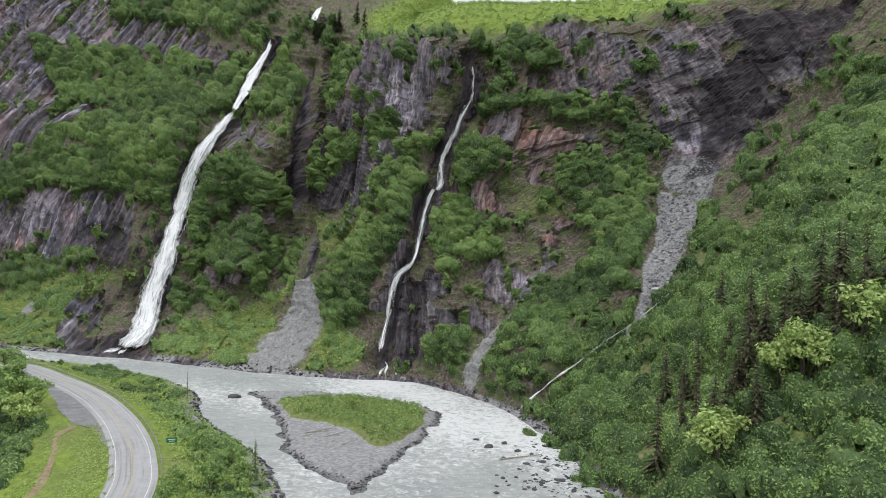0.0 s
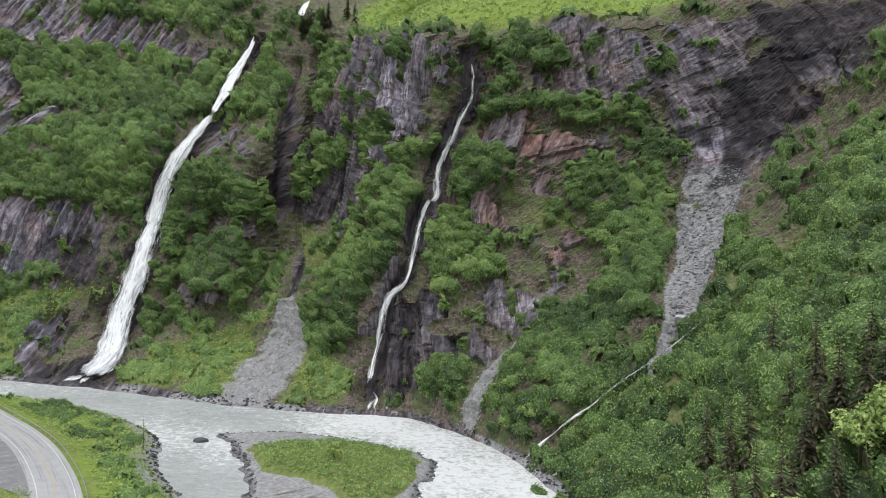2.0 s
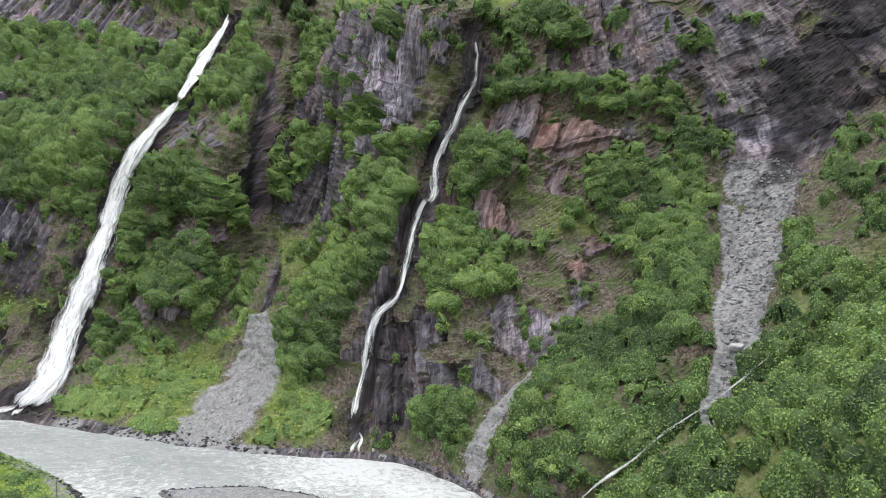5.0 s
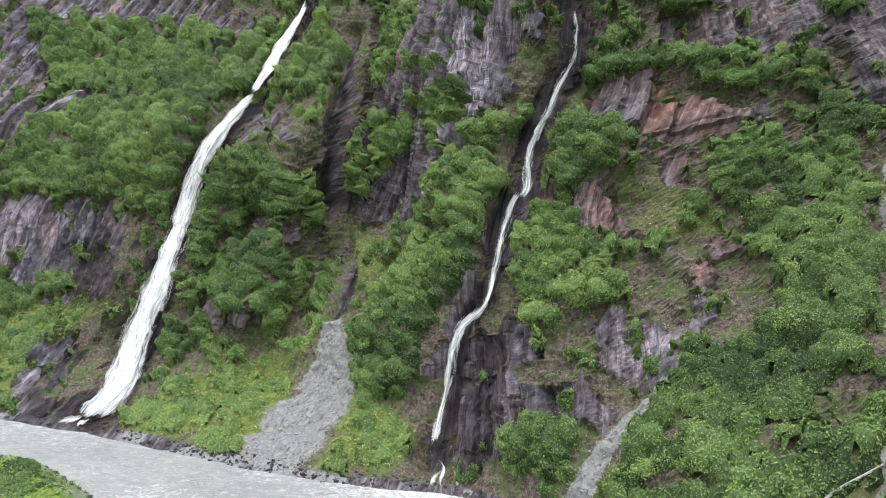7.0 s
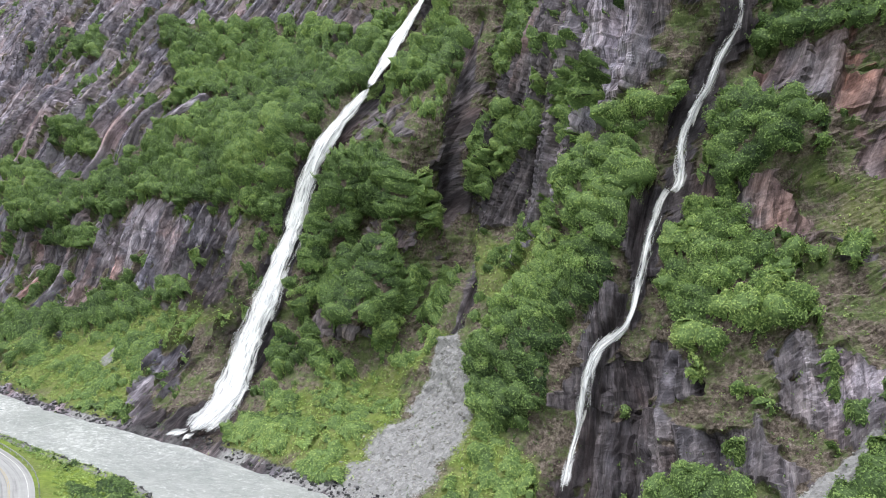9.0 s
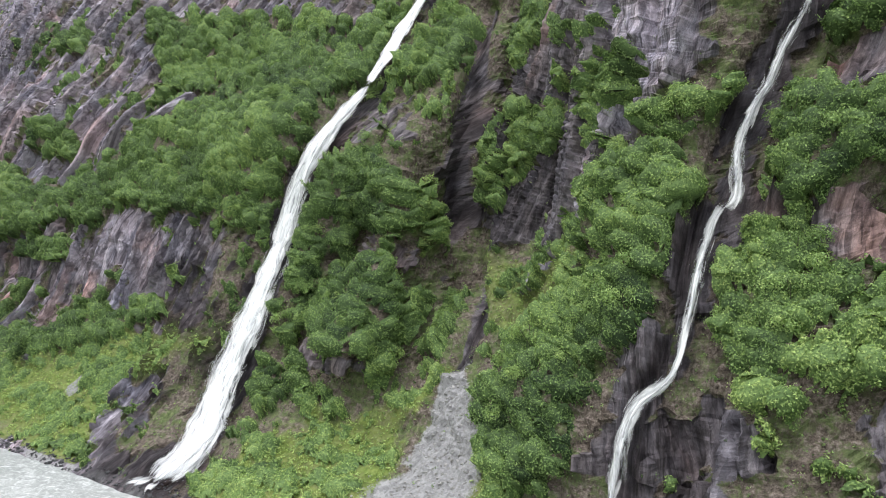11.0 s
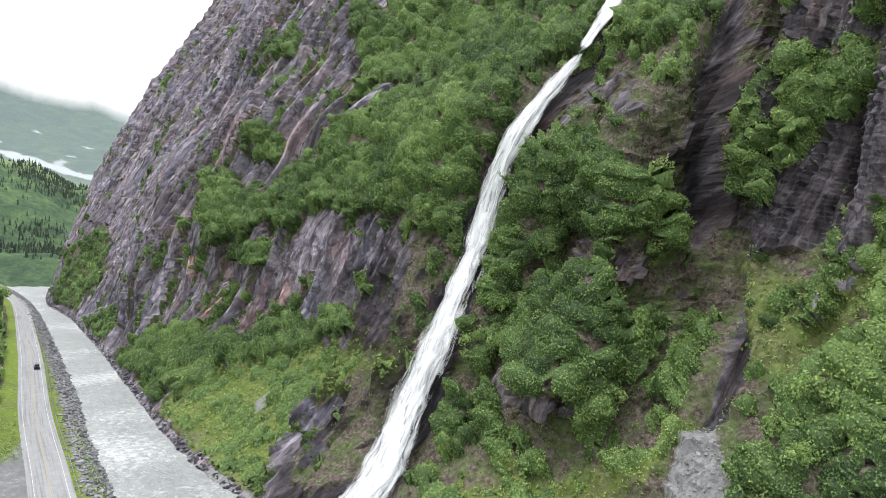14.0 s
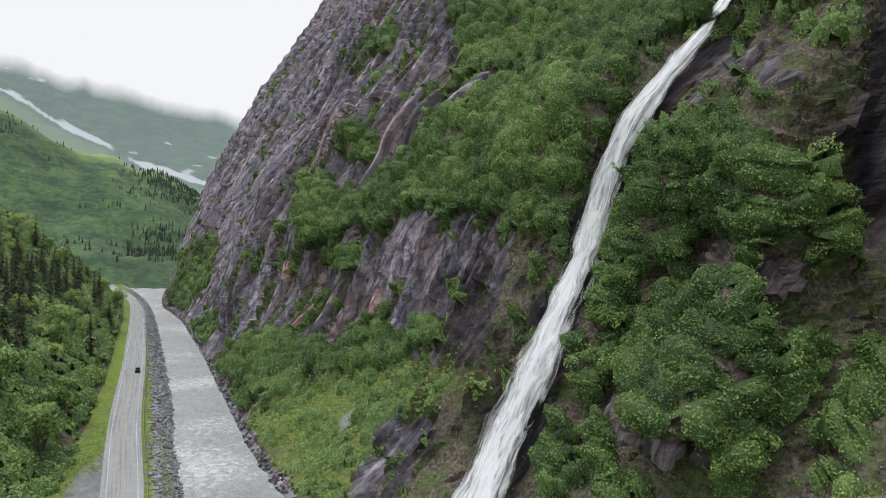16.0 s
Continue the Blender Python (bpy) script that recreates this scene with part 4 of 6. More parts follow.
# ---- shrubs ----
def leaf_material(name, stops):
    m, nt, bsdf = material(name)
    tint = attr(nt, "tint")
    speckle = ramp(nt, tex(nt, 2.6, 4, 0.7), [(0.36, (0.42, 0.45, 0.42)), (0.5, (1.0, 1.0, 1.0)), (0.64, (1.5, 1.45, 1.4))])
    nt.links.new(mix(nt, 1.0, ramp(nt, tint, stops), speckle, "MULTIPLY"), bsdf.inputs["Base Color"])
    bsdf.inputs["Roughness"].default_value = 0.55
    bsdf.inputs["Specular IOR Level"].default_value = 0.15
    tr = nt.nodes.new("ShaderNodeBsdfTranslucent")
    nt.links.new(ramp(nt, tint, [(p, tuple(1.25 * v for v in c)) for p, c in stops]), tr.inputs[0])
    ms = nt.nodes.new("ShaderNodeMixShader")
    ms.inputs[0].default_value = 0.18
    nt.links.new(bsdf.outputs[0], ms.inputs[1])
    nt.links.new(tr.outputs[0], ms.inputs[2])
    nt.links.new(ms.outputs[0], nt.nodes["Material Output"].inputs[0])
    return m


MAT_LEAF = leaf_material("alder_leaves", [(0.0, (0.038, 0.066, 0.03)), (0.35, (0.134, 0.213, 0.077)), (0.65, (0.258, 0.38, 0.13)), (1.0, (0.43, 0.53, 0.19))])
MAT_NEEDLE = leaf_material("spruce_needles", [(0.0, (0.024, 0.034, 0.022)), (0.6, (0.06, 0.075, 0.042)), (1.0, (0.13, 0.13, 0.07))])


def leaves(rng, centre, radius, count, size, tint, squash=0.8):
    """Leaf sprays of many shrubs at once: verts, quads and tint. Each shrub is a heap of lobes with the sprays on their outsides."""
    n = len(centre)
    which = np.repeat(np.arange(n), count)
    m = len(which)
    lobes = rng.normal(size=(n, 8, 3))
    lobes[..., 2] = np.abs(lobes[..., 2]) * 0.9
    lobes /= np.linalg.norm(lobes, axis=-1, keepdims=True)
    lobes *= rng.uniform(0.35, 0.95, (n, 8, 1))
    li = rng.integers(0, 8, m)
    d = rng.normal(size=(m, 3))
    d += 0.7 * lobes[which, li]
    d[:, 2] += 0.35
    d /= np.linalg.norm(d, axis=1)[:, None]
    r = radius[which][:, None]
    lobe_r = rng.uniform(0.3, 0.55, (n, 8))[which, li][:, None]
    pos = centre[which] + r * (lobes[which, li] * (0.8, 0.8, squash) + d * lobe_r * rng.uniform(0.75, 1.1, (m, 1)))
    nrm = d + 0.32 * rng.normal(size=(m, 3)) + (0, 0, 0.25)
    nrm /= np.linalg.norm(nrm, axis=1)[:, None]
    t = np.cross(nrm, rng.normal(size=(m, 3)))
    t /= np.linalg.norm(t, axis=1)[:, None] + 1e-9
    b = np.cross(nrm, t)
    h = size[which][:, None] * rng.uniform(0.6, 1.35, (m, 1))
    v = np.stack([pos + t * h, pos - t * h * 0.55 + b * h * 0.62, pos - t * h * 0.6 - b * h * 0.58], 1).reshape(-1, 3)
    f = np.arange(3 * m).reshape(-1, 3)
    tt = tint[which] + 0.05 * rng.normal(size=(n, 8))[which, li] + 0.09 * rng.normal(size=m)
    return v, f, np.repeat(np.clip(tt, 0, 1), 3)


def scatter(rng, p, nrm, density, count):
    """Places on a grid surface, as many as count, by density and area."""
    e1, e2 = p[1:, :-1] - p[:-1, :-1], p[:-1, 1:] - p[:-1, :-1]
    area = np.linalg.norm(np.cross(e1, e2), axis=-1)
    w = (area * density[:-1, :-1]).ravel()
    k = rng.choice(len(w), count, p=w / w.sum())
    i, j = np.unravel_index(k, area.shape)
    f, g = rng.random((count, 1)), rng.random((count, 1))
    return p[i, j] + f * e1[i, j] + g * e2[i, j], nrm[i, j], i, j


def worley(p, cell, seed):
    """Distance to the nearest of scattered centres, in cells, and that centre's own random value."""
    q = p / cell + seed * 7.31
    base = np.floor(q).astype(np.int64)
    best, own = np.full(len(p), 9.0), np.zeros(len(p))
    for i, j, k in itertools.product((-1, 0, 1), repeat=3):
        c = base + (i, j, k)
        h = [hash3(c[:, 0] + 31 * m, c[:, 1] - 17 * m, c[:, 2] + 5 * m + seed) for m in range(3)]
        d = np.sqrt(sum((c[:, m] + 0.5 + 0.45 * h[m] - q[:, m]) ** 2 for m in range(3)))
        near = d < best
        best, own = np.where(near, d, best), np.where(near, h[0], own)
    return best, own


def denser(v, axis):
    """Halve the spacing of a grid along one axis."""
    v = np.moveaxis(v, axis, 0)
    out = np.empty((2 * len(v) - 1,) + v.shape[1:])
    out[::2], out[1::2] = v, 0.5 * (v[1:] + v[:-1])
    return np.moveaxis(out, 0, axis)


def wall_canopy(name, label, a0, a1, split, cell, height, leaf, cover_of, tint0, seed, low=None):
    """Close-grown shrubs over a stretch of the wall."""
    i = np.flatnonzero((CLIFF_A >= a0) & (CLIFF_A <= a1))
    sl = slice(i[0], i[-1] + 1)
    canopy(name, label, WALL[sl], WALL_N[sl], cover_of[sl], split, cell, height, leaf, tint0, seed, None if low is None else low[sl])


def canopy(name, label, p, n, cov, split, cell, height, leaf, tint0, seed, low=None, leaf_area=0.58):
    """Close-grown shrubs over a grid surface: rounded crowns of leaf sprays with hollows between them."""
    g = np.random.default_rng(seed)
    lw = np.zeros(cov.shape) if low is None else low
    for axis in split:
        p, n, cov, lw = (denser(v, axis) for v in (p, n, cov, lw))
    shape = cov.shape
    flat, keep = p.reshape(-1, 3), (cov > 0.2).ravel()
    keep &= flat[:, 2] < 235
    up = n.reshape(-1, 3) * 0.8 + (0, 0, 0.55)
    up /= np.linalg.norm(up, axis=1)[:, None]
    q, c = flat[keep], cov.ravel()[keep]
    d1, own = worley(q, cell, seed)
    d2, own2 = worley(q, cell * 0.36, seed + 3)
    there = smooth(0.3, 0.62, c + 0.22 * own)
    big = height * (1 - 0.5 * np.clip(lw.ravel()[keep], 0, 1)) * (0.8 + 0.35 * own2 * 0.3 + 0.25 * own)
    d1 = d1 + 0.07 * fbm(q[:, 0] / 1.3, q[:, 1] / 1.3, q[:, 2] / 1.3, 3)
    lift = big * there * np.clip(1 - (d1 / 0.74) ** 2, 0, 1) ** 0.6 + 0.24 * cell * there * np.clip(1 - (d2 / 0.72) ** 2, 0, 1) ** 0.7 - 1.0
    rise = np.full(len(flat), -1.0)
    rise[keep] = lift
    tint = np.zeros(len(flat))
    tint[keep] = tint0 + 0.15 * own + 0.05 * own2 + 0.16 * fbm(q[:, 0] / 24, q[:, 1] / 24, q[:, 2] / 24, 3) + 0.14 * np.clip(lw.ravel()[keep], 0, 1)
    crown = (flat + up * rise[:, None]).reshape(*shape, 3)
    shown = (rise > 0.0).reshape(shape)
    # inner shell tinted darker: the shade between the sprays is in its colour
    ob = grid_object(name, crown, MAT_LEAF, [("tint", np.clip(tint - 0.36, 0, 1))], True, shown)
    tagged(ob, label, "shrubs", kind="stuff")
    e1, e2 = crown[1:, :-1] - crown[:-1, :-1], crown[:-1, 1:] - crown[:-1, :-1]
    cr = np.cross(e1, e2)
    cr *= np.sign((cr * n[:-1, :-1]).sum())
    ar = np.linalg.norm(cr, axis=-1) * shown[:-1, :-1]
    count = int(ar.sum() * leaf_area / (0.94 * leaf * leaf))
    k = g.choice(ar.size, count, p=ar.ravel() / ar.sum())
    ii, jj = np.unravel_index(k, ar.shape)
    nn = cr[ii, jj] / (ar[ii, jj][:, None] + 1e-9)
    pos = crown[ii, jj] + g.random((count, 1)) * e1[ii, jj] + g.random((count, 1)) * e2[ii, jj] + nn * (g.random((count, 1)) ** 2 * 0.6 - 0.05)
    nn = nn + 0.5 * g.normal(size=(count, 3)) + (0, 0, 0.2)
    nn /= np.linalg.norm(nn, axis=1)[:, None]
    t = np.cross(nn, g.normal(size=(count, 3)))
    t /= np.linalg.norm(t, axis=1)[:, None] + 1e-9
    b = np.cross(nn, t)
    h = leaf * g.uniform(0.6, 1.4, (count, 1))
    v = np.stack([pos + t * h, pos - t * h * 0.55 + b * h * 0.62, pos - t * h * 0.6 - b * h * 0.58], 1).reshape(-1, 3)
    tt = tint.reshape(shape)[ii, jj] + 0.09 * g.normal(size=count)
    ob = mesh_object(name + "_leaves", v, np.arange(3 * count).reshape(-1, 3), MAT_LEAF, [("tint", np.repeat(np.clip(tt, 0, 1), 3))])
    return tagged(ob, label.replace("shrubs", "leaf sprays of shrubs"), "shrubs", kind="stuff")


seen = (smooth(360, 520, CLIFF_A) * (1 - smooth(1340, 1390, CLIFF_A)))[:, None]
main = (1 - smooth(1165, 1178, CLIFF_A))[:, None]
high = 1 - smooth(190, 240, WALL[..., 2])
cover = VEG * seen * np.clip(high, 0.03, 1)
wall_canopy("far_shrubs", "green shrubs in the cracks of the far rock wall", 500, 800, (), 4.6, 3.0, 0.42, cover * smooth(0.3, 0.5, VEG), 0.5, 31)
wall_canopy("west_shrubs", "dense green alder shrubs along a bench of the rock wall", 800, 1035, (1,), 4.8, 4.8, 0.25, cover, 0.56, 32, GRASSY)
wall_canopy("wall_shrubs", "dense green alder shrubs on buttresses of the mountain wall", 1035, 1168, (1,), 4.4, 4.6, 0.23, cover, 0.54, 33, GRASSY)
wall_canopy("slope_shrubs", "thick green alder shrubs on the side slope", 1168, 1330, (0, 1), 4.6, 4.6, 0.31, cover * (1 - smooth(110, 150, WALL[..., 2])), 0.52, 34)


def shrub_layer(name, label, density, count, lo, hi, per, leaf, tint0, spread=0.1, seed=1):
    g = np.random.default_rng(seed)
    c, n, i, j = scatter(g, WALL, WALL_N, density, count)
    r = lo + (hi - lo) * g.random(count) ** 1.6
    c = c + n * (r * 0.25)[:, None] + np.c_[np.zeros(count), np.zeros(count), 0.2 * r]
    patchy = fbm(c[:, 0] / 22, c[:, 1] / 22, c[:, 2] / 22, 3)
    tint = tint0 + 0.9 * spread * g.normal(size=count) + 0.16 * patchy
    cnt = np.clip((per * (r / 2.0) ** 1.7).astype(int), 8, 420)
    v, f, t = leaves(g, c, r, cnt, leaf * (0.75 + 0.25 * r / 2.0), tint)
    ob = mesh_object(name, v, f, MAT_LEAF, [("tint", t)])
    return tagged(ob, label, "shrubs", kind="stuff")


thin = np.clip(0.75 - 0.7 * smooth(0.4, 0.8, ROCK) - SCREE - 0.5 * WET_SHADE, 0.03, 1) * (1 - smooth(0.4, 0.7, VEG)) * smooth(640, 820, CLIFF_A)[:, None]
shrub_layer("low_herbs", "low scattered herbs and small shrubs on ledges", thin * seen * np.clip(high, 0.03, 1), 24000, 0.3, 1.3, 32, 0.24, 0.44, 0.16, seed=13)


# ---- trees ----
def bark_material():
    m, nt, bsdf = material("grey_bark")
    nt.links.new(ramp(nt, tex(nt, 2.0, 6, 0.7), [(0.3, (0.06, 0.05, 0.045)), (0.7, (0.17, 0.15, 0.13))]), bsdf.inputs["Base Color"])
    bsdf.inputs["Roughness"].default_value = 0.9
    return m


MAT_BARK = bark_material()


def stick(a, b, ra, rb, sides=6):
    """A tapered rod between two places: verts and quads."""
    a, b = np.array(a, float), np.array(b, float)
    d = (b - a) / np.linalg.norm(b - a)
    u = np.cross(d, (0.3, 0.9, 0.1))
    u /= np.linalg.norm(u)
    w = np.cross(d, u)
    t = np.arange(sides) / sides * 2 * math.pi
    ring = np.cos(t)[:, None] * u + np.sin(t)[:, None] * w
    v = np.vstack([a + ring * ra, b + ring * rb])
    k = np.arange(sides)
    return v, np.stack([k, (k + 1) % sides, sides + (k + 1) % sides, sides + k], 1)


def join(parts):
    vs, fs, n = [], [], 0
    for v, f in parts:
        vs.append(v)
        fs.append(f + n)
        n += len(v)
    return np.vstack(vs), np.vstack(fs)


def spruce(seed, height, spread=0.17, needles=None, label="dark green slender spruce tree on a steep slope", whorl=6):
    """A spruce at the origin: tapered trunk and drooping whorls of needle sprays."""
    g = np.random.default_rng(seed)
    tree = empty_thing("spruce_tree", label, "tree", "spruces")
    v, f = stick((0, 0, -1), (0, 0, height), 0.018 * height, 0.01, 7)
    mesh_object("trunk", v, f, MAT_BARK, parent=tree)
    vs, tint = [], []
    z = 0.12 * height
    while z < height * 0.985:
        reach = spread * height * (1 - z / height) ** 0.8 + 0.12
        for k in range(int(1.1 * whorl + 3 * g.random())):
            a = g.random() * 2 * math.pi
            r = reach * g.uniform(0.6, 1.15)
            d = np.array([math.cos(a), math.sin(a), 0])
            s = np.array([-d[1], d[0], 0])
            droop = g.uniform(0.25, 0.55)
            for q in (0.24, 0.44, 0.63, 0.82, 1.0):
                c = d * r * q + (0, 0, z - droop * r * q + 0.1 * r)
                w, l = 0.18 * r * (1.2 - 0.7 * q) + 0.06, 0.2 * r + 0.08
                tip = d * l - (0, 0, l * (droop + 0.25))
                twist = np.array([0, 0, g.uniform(-0.4, 0.2) * w])
                vs += [c - tip * 0.5 + s * w, c - tip * 0.5 - s * w + twist, c + tip * 1.2]
                tint += [np.clip(0.45 + 0.2 * g.normal() + 0.2 * q, 0, 1)] * 3
        z += height * g.uniform(0.03, 0.05)
    v = np.array(vs)
    mesh_object("crown", v, np.arange(len(v)).reshape(-1, 3), needles or MAT_NEEDLE, [("tint", np.array(tint))], parent=tree)
    return tree


def broadleaf(seed, height, tint0, name, label, group):
    """A many-stemmed leafy tree at the origin: stems with limbs, and a crown in lobes."""
    g = np.random.default_rng(seed)
    tree = empty_thing(name, label, "tree", group)
    rods = []
    crowns, radii = [], []
    for k in range(3):
        lean = np.array([g.normal() * 0.16, g.normal() * 0.16, 1.0]) * height * g.uniform(0.55, 0.8)
        rods.append(stick((0.1 * k, 0, -0.8), lean, 0.022 * height, 0.01 * height))
        for q in (0.55, 0.8):
            e = lean * q + np.array([g.normal(), g.normal(), 0.6]) * 0.15 * height
            rods.append(stick(lean * q * 0.85, e, 0.01 * height, 0.004 * height, 5))
            crowns.append(e)
            radii.append(0.22 * height)
        crowns.append(lean)
        radii.append(0.25 * height)
    v, f = join(rods)
    mesh_object("trunk", v, f, MAT_BARK, parent=tree)
    v, f, t = leaves(g, np.array(crowns), np.array(radii), np.full(len(crowns), 150), np.full(len(crowns), 0.03 * height + 0.07), tint0 + 0.08 * g.normal(size=len(crowns)))
    mesh_object("crown", v, f, MAT_LEAF, [("tint", t)], parent=tree)
    return tree


def plant(proto, places, rng, lo=0.8, hi=1.25):
    """Stand the prototypes at the places; each prototype itself takes one of the first ones."""
    for k, p in enumerate(places):
        src = proto[k % len(proto)]
        s = rng.uniform(lo, hi)
        m = Matrix.LocRotScale(Vector(p), Euler((rng.normal() * 0.03, rng.normal() * 0.03, rng.uniform(0, 6.28))), Vector((s, s, s * rng.uniform(0.92, 1.12))))
        if k < len(proto):
            src.matrix_basis = m
        else:
            ob = copy_thing(src, m)
            ob.scale = m.to_scale()


# ---- spruces: brow of the wall, the side slope, the wooded hillside ----
spruces = [spruce(s, h) for s, h in ((1, 11), (2, 12.5), (3, 10), (4, 13.5))]


def on_relief(a, z):
    i = int(np.argmin(np.abs(CLIFF_A - a)))
    j = int(np.argmax(CLIFF_P[i, :, 2] >= z))
    return WALL[i, j]


trng = np.random.default_rng(8)
brow_places = [on_relief(a, z) for a, z in ((1024, 151), (1026, 153), (1028, 152), (1022, 155), (1033, 156), (1034.5, 158), (1036, 156), (1018, 158), (1043, 163), (1060, 147))]
side_places = [on_relief(a, z) for a, z in ((1225, 14), (1228, 15), (1229, 18), (1235, 25), (1243, 22), (1246, 20), (1243, 29), (1237, 32), (1223, 33), (1249, 32), (1247, 37), (1255, 35), (1261, 32), (1259, 38), (1262, 42), (1264, 34), (1243, 10), (1247, 12), (1251, 13), (1253, 18), (1250, 16), (1253, 38), (1245, 5))]
for _ in range(10):
    side_places.append(on_relief(trng.uniform(1236, 1290), trng.uniform(20, 55)))
lc, ln = LEFT_P, normals_of(LEFT_P)
lu = np.linspace(0, 1, LEFT_P.shape[1])[None, :] * np.ones((LEFT_P.shape[0], 1))
wood = smooth(-0.15, 0.35, fbm(lc[..., 0] / 40, lc[..., 1] / 40, 5, 4)) * smooth(0.06, 0.1, lu) * (1 - smooth(0.5, 0.7, lu))
wood = (0.25 * wood + 0.9 * smooth(0.12, 0.18, lu) * (1 - smooth(0.5, 0.7, lu))) * smooth(-215, -285, lc[..., 0]) * smooth(-540, -480, lc[..., 0]) * (1 - smooth(0.34, 0.46, lu)) + 0.01 * wood
left_places, _, _, _ = scatter(trng, lc, ln, wood, 235)
plant(spruces, brow_places, trng)
MAT_BROWN_NEEDLE = leaf_material("brownish_spruce_needles", [(0.0, (0.035, 0.036, 0.024)), (0.6, (0.085, 0.08, 0.05)), (1.0, (0.17, 0.15, 0.09))])
plant([spruce(s, h, 0.16, MAT_BROWN_NEEDLE, "dark brownish spruce tree among alder shrubs") for s, h in ((11, 14), (12, 16), (13, 12.5))], side_places, trng)
plant([spruce(s, h) for s, h in ((5, 16), (6, 19), (7, 14))], list(left_places), trng)

# ---- leafy trees on the hillside ----
alders = [broadleaf(20 + k, h, t, "alder_tree", "leafy green alder tree on the wooded hillside", "hillside alders") for k, (h, t) in enumerate(((9, 0.75), (11, 0.62), (8, 0.9), (9.5, 0.5)))]
keep_off = smooth(9, 14, np.abs(distance(lc[..., 0], lc[..., 1], ROAD_C)))
leafy = keep_off * smooth(0.02, 0.05, lu) * (1 - smooth(0.35, 0.5, lu)) * np.clip(1.0 - 1.05 * wood, 0.04, 1) * smooth(-620, -480, lc[..., 0])
alder_places, _, _, _ = scatter(trng, lc, ln, leafy, 210)
near_places = [np.array(p) for p in ((-100, 169, 2.6), (-106, 177, 2.6), (-113, 186, 2.7), (-120, 194, 2.7), (-127, 203, 2.7), (-134, 211, 2.8), (-142, 218, 2.8), (-104, 163, 2.6), (-111, 172, 2.7), (-118, 181, 2.7), (-125, 190, 2.8), (-133, 199, 2.8), (-141, 208, 2.9), (-109, 158, 2.6), (-117, 168, 2.8), (-124, 178, 2.8), (-132, 188, 3), (-140, 197, 3.2), (-96, 158, 2.6), (-100, 150, 2.6))]
plant(alders, near_places, trng, 0.75, 1.15)
plant([broadleaf(24 + k, h, t, "alder_tree", "tall leafy green alder tree on the wooded hillside", "hillside alders") for k, (h, t) in enumerate(((10, 0.85), (12, 0.7), (9, 0.97), (11, 0.62)))], list(alder_places), trng, 0.75, 1.3)
yellow = [broadleaf(30 + k, h, 0.9, "willow_tree", "yellow-green leafy willow tree among darker shrubs", "willows") for k, h in enumerate((7, 8.5))]
plant(yellow, [on_relief(a, z) for a, z in ((1261, 30), (1256, 27), (1253, 25), (1263, 34), (1255, 13), (1257, 10), (1250, 27), (1259, 28))], trng, 1.1, 1.5)


def undergrowth(name, label, p, nrm, density, count, lo, hi, per, leaf, tint0, seed):
    g = np.random.default_rng(seed)
    c, n, _, _ = scatter(g, p, nrm, density, count)
    r = lo + (hi - lo) * g.random(count) ** 1.5
    c = c + np.c_[np.zeros(count), np.zeros(count), 0.3 * r]
    tint = tint0 + 0.1 * g.normal(size=count) + 0.16 * fbm(c[:, 0] / 20, c[:, 1] / 20, 1, 3)
    v, f, t = leaves(g, c, r, np.clip((per * (r / 2) ** 1.6).astype(int), 7, 300), leaf * (0.7 + 0.3 * r / 2), tint)
    return tagged(mesh_object(name, v, f, MAT_LEAF, [("tint", t)]), label, "shrubs", kind="stuff")


hill_n0 = ln * np.sign(ln[..., 2].mean())
hill_road = smooth(8, 12, np.abs(distance(lc[..., 0], lc[..., 1], ROAD_C)))
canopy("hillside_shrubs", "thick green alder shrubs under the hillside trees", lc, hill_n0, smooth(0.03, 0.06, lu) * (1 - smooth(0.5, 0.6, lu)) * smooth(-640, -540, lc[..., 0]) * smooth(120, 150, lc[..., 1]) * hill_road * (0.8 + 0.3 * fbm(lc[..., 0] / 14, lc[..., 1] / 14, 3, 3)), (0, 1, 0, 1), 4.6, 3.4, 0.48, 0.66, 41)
gp = np.stack([gx, gy, gz], -1)
gn = np.broadcast_to(np.array([0, 0, 1.0]), gp.shape)
strip = smooth(-2, -4, bank) * smooth(6.2, 7.5, road_d)
river_side = strip * smooth(-26, -18, bank) * smooth(-190, -150, gx) * smooth(60, 90, gy)
verge = smooth(-2, -4, bank) * smooth(9.0, 11, road_d) * (distance(gx, gy, ROAD_C) > 0) * smooth(-190, -150, gx) * smooth(60, 90, gy)
near_ground = (slice(210, 315), slice(80, 190))
canopy("riverside_shrubs", "green willow shrubs between road and river", gp[near_ground], gn[near_ground], (verge * (0.75 + 0.6 * fbm(gx / 9, gy / 9, 8, 3)))[near_ground], (0, 1, 0, 1), 3.0, 2.3, 0.2, 0.52, 42)
inland = smooth(7, 9, road_d) * (distance(gx, gy, ROAD_C) < 0) * smooth(5, 8, pull_d) * smooth(1.5, 3, trail_d) * smooth(-260, -200, gx) * smooth(60, 100, gy)
thick = smooth(-1, -4, thick_d) * inland
canopy("meadow_shrubs", "thick green shrubs beside the roadside trail", gp[near_ground], gn[near_ground], (thick * smooth(-120, -60, thick_d) * (0.8 + 0.4 * fbm(gx / 10, gy / 10, 5, 3)))[near_ground], (0, 1, 0, 1), 3.4, 2.8, 0.3, 0.54, 43)
open_grass = inland * smooth(-3, 1, thick_d)
undergrowth("meadow_grass", "tall yellow-green grass and herbs beside the road", gp, gn, open_grass, 9000, 0.15, 0.42, 90, 0.17, 0.92, 47)
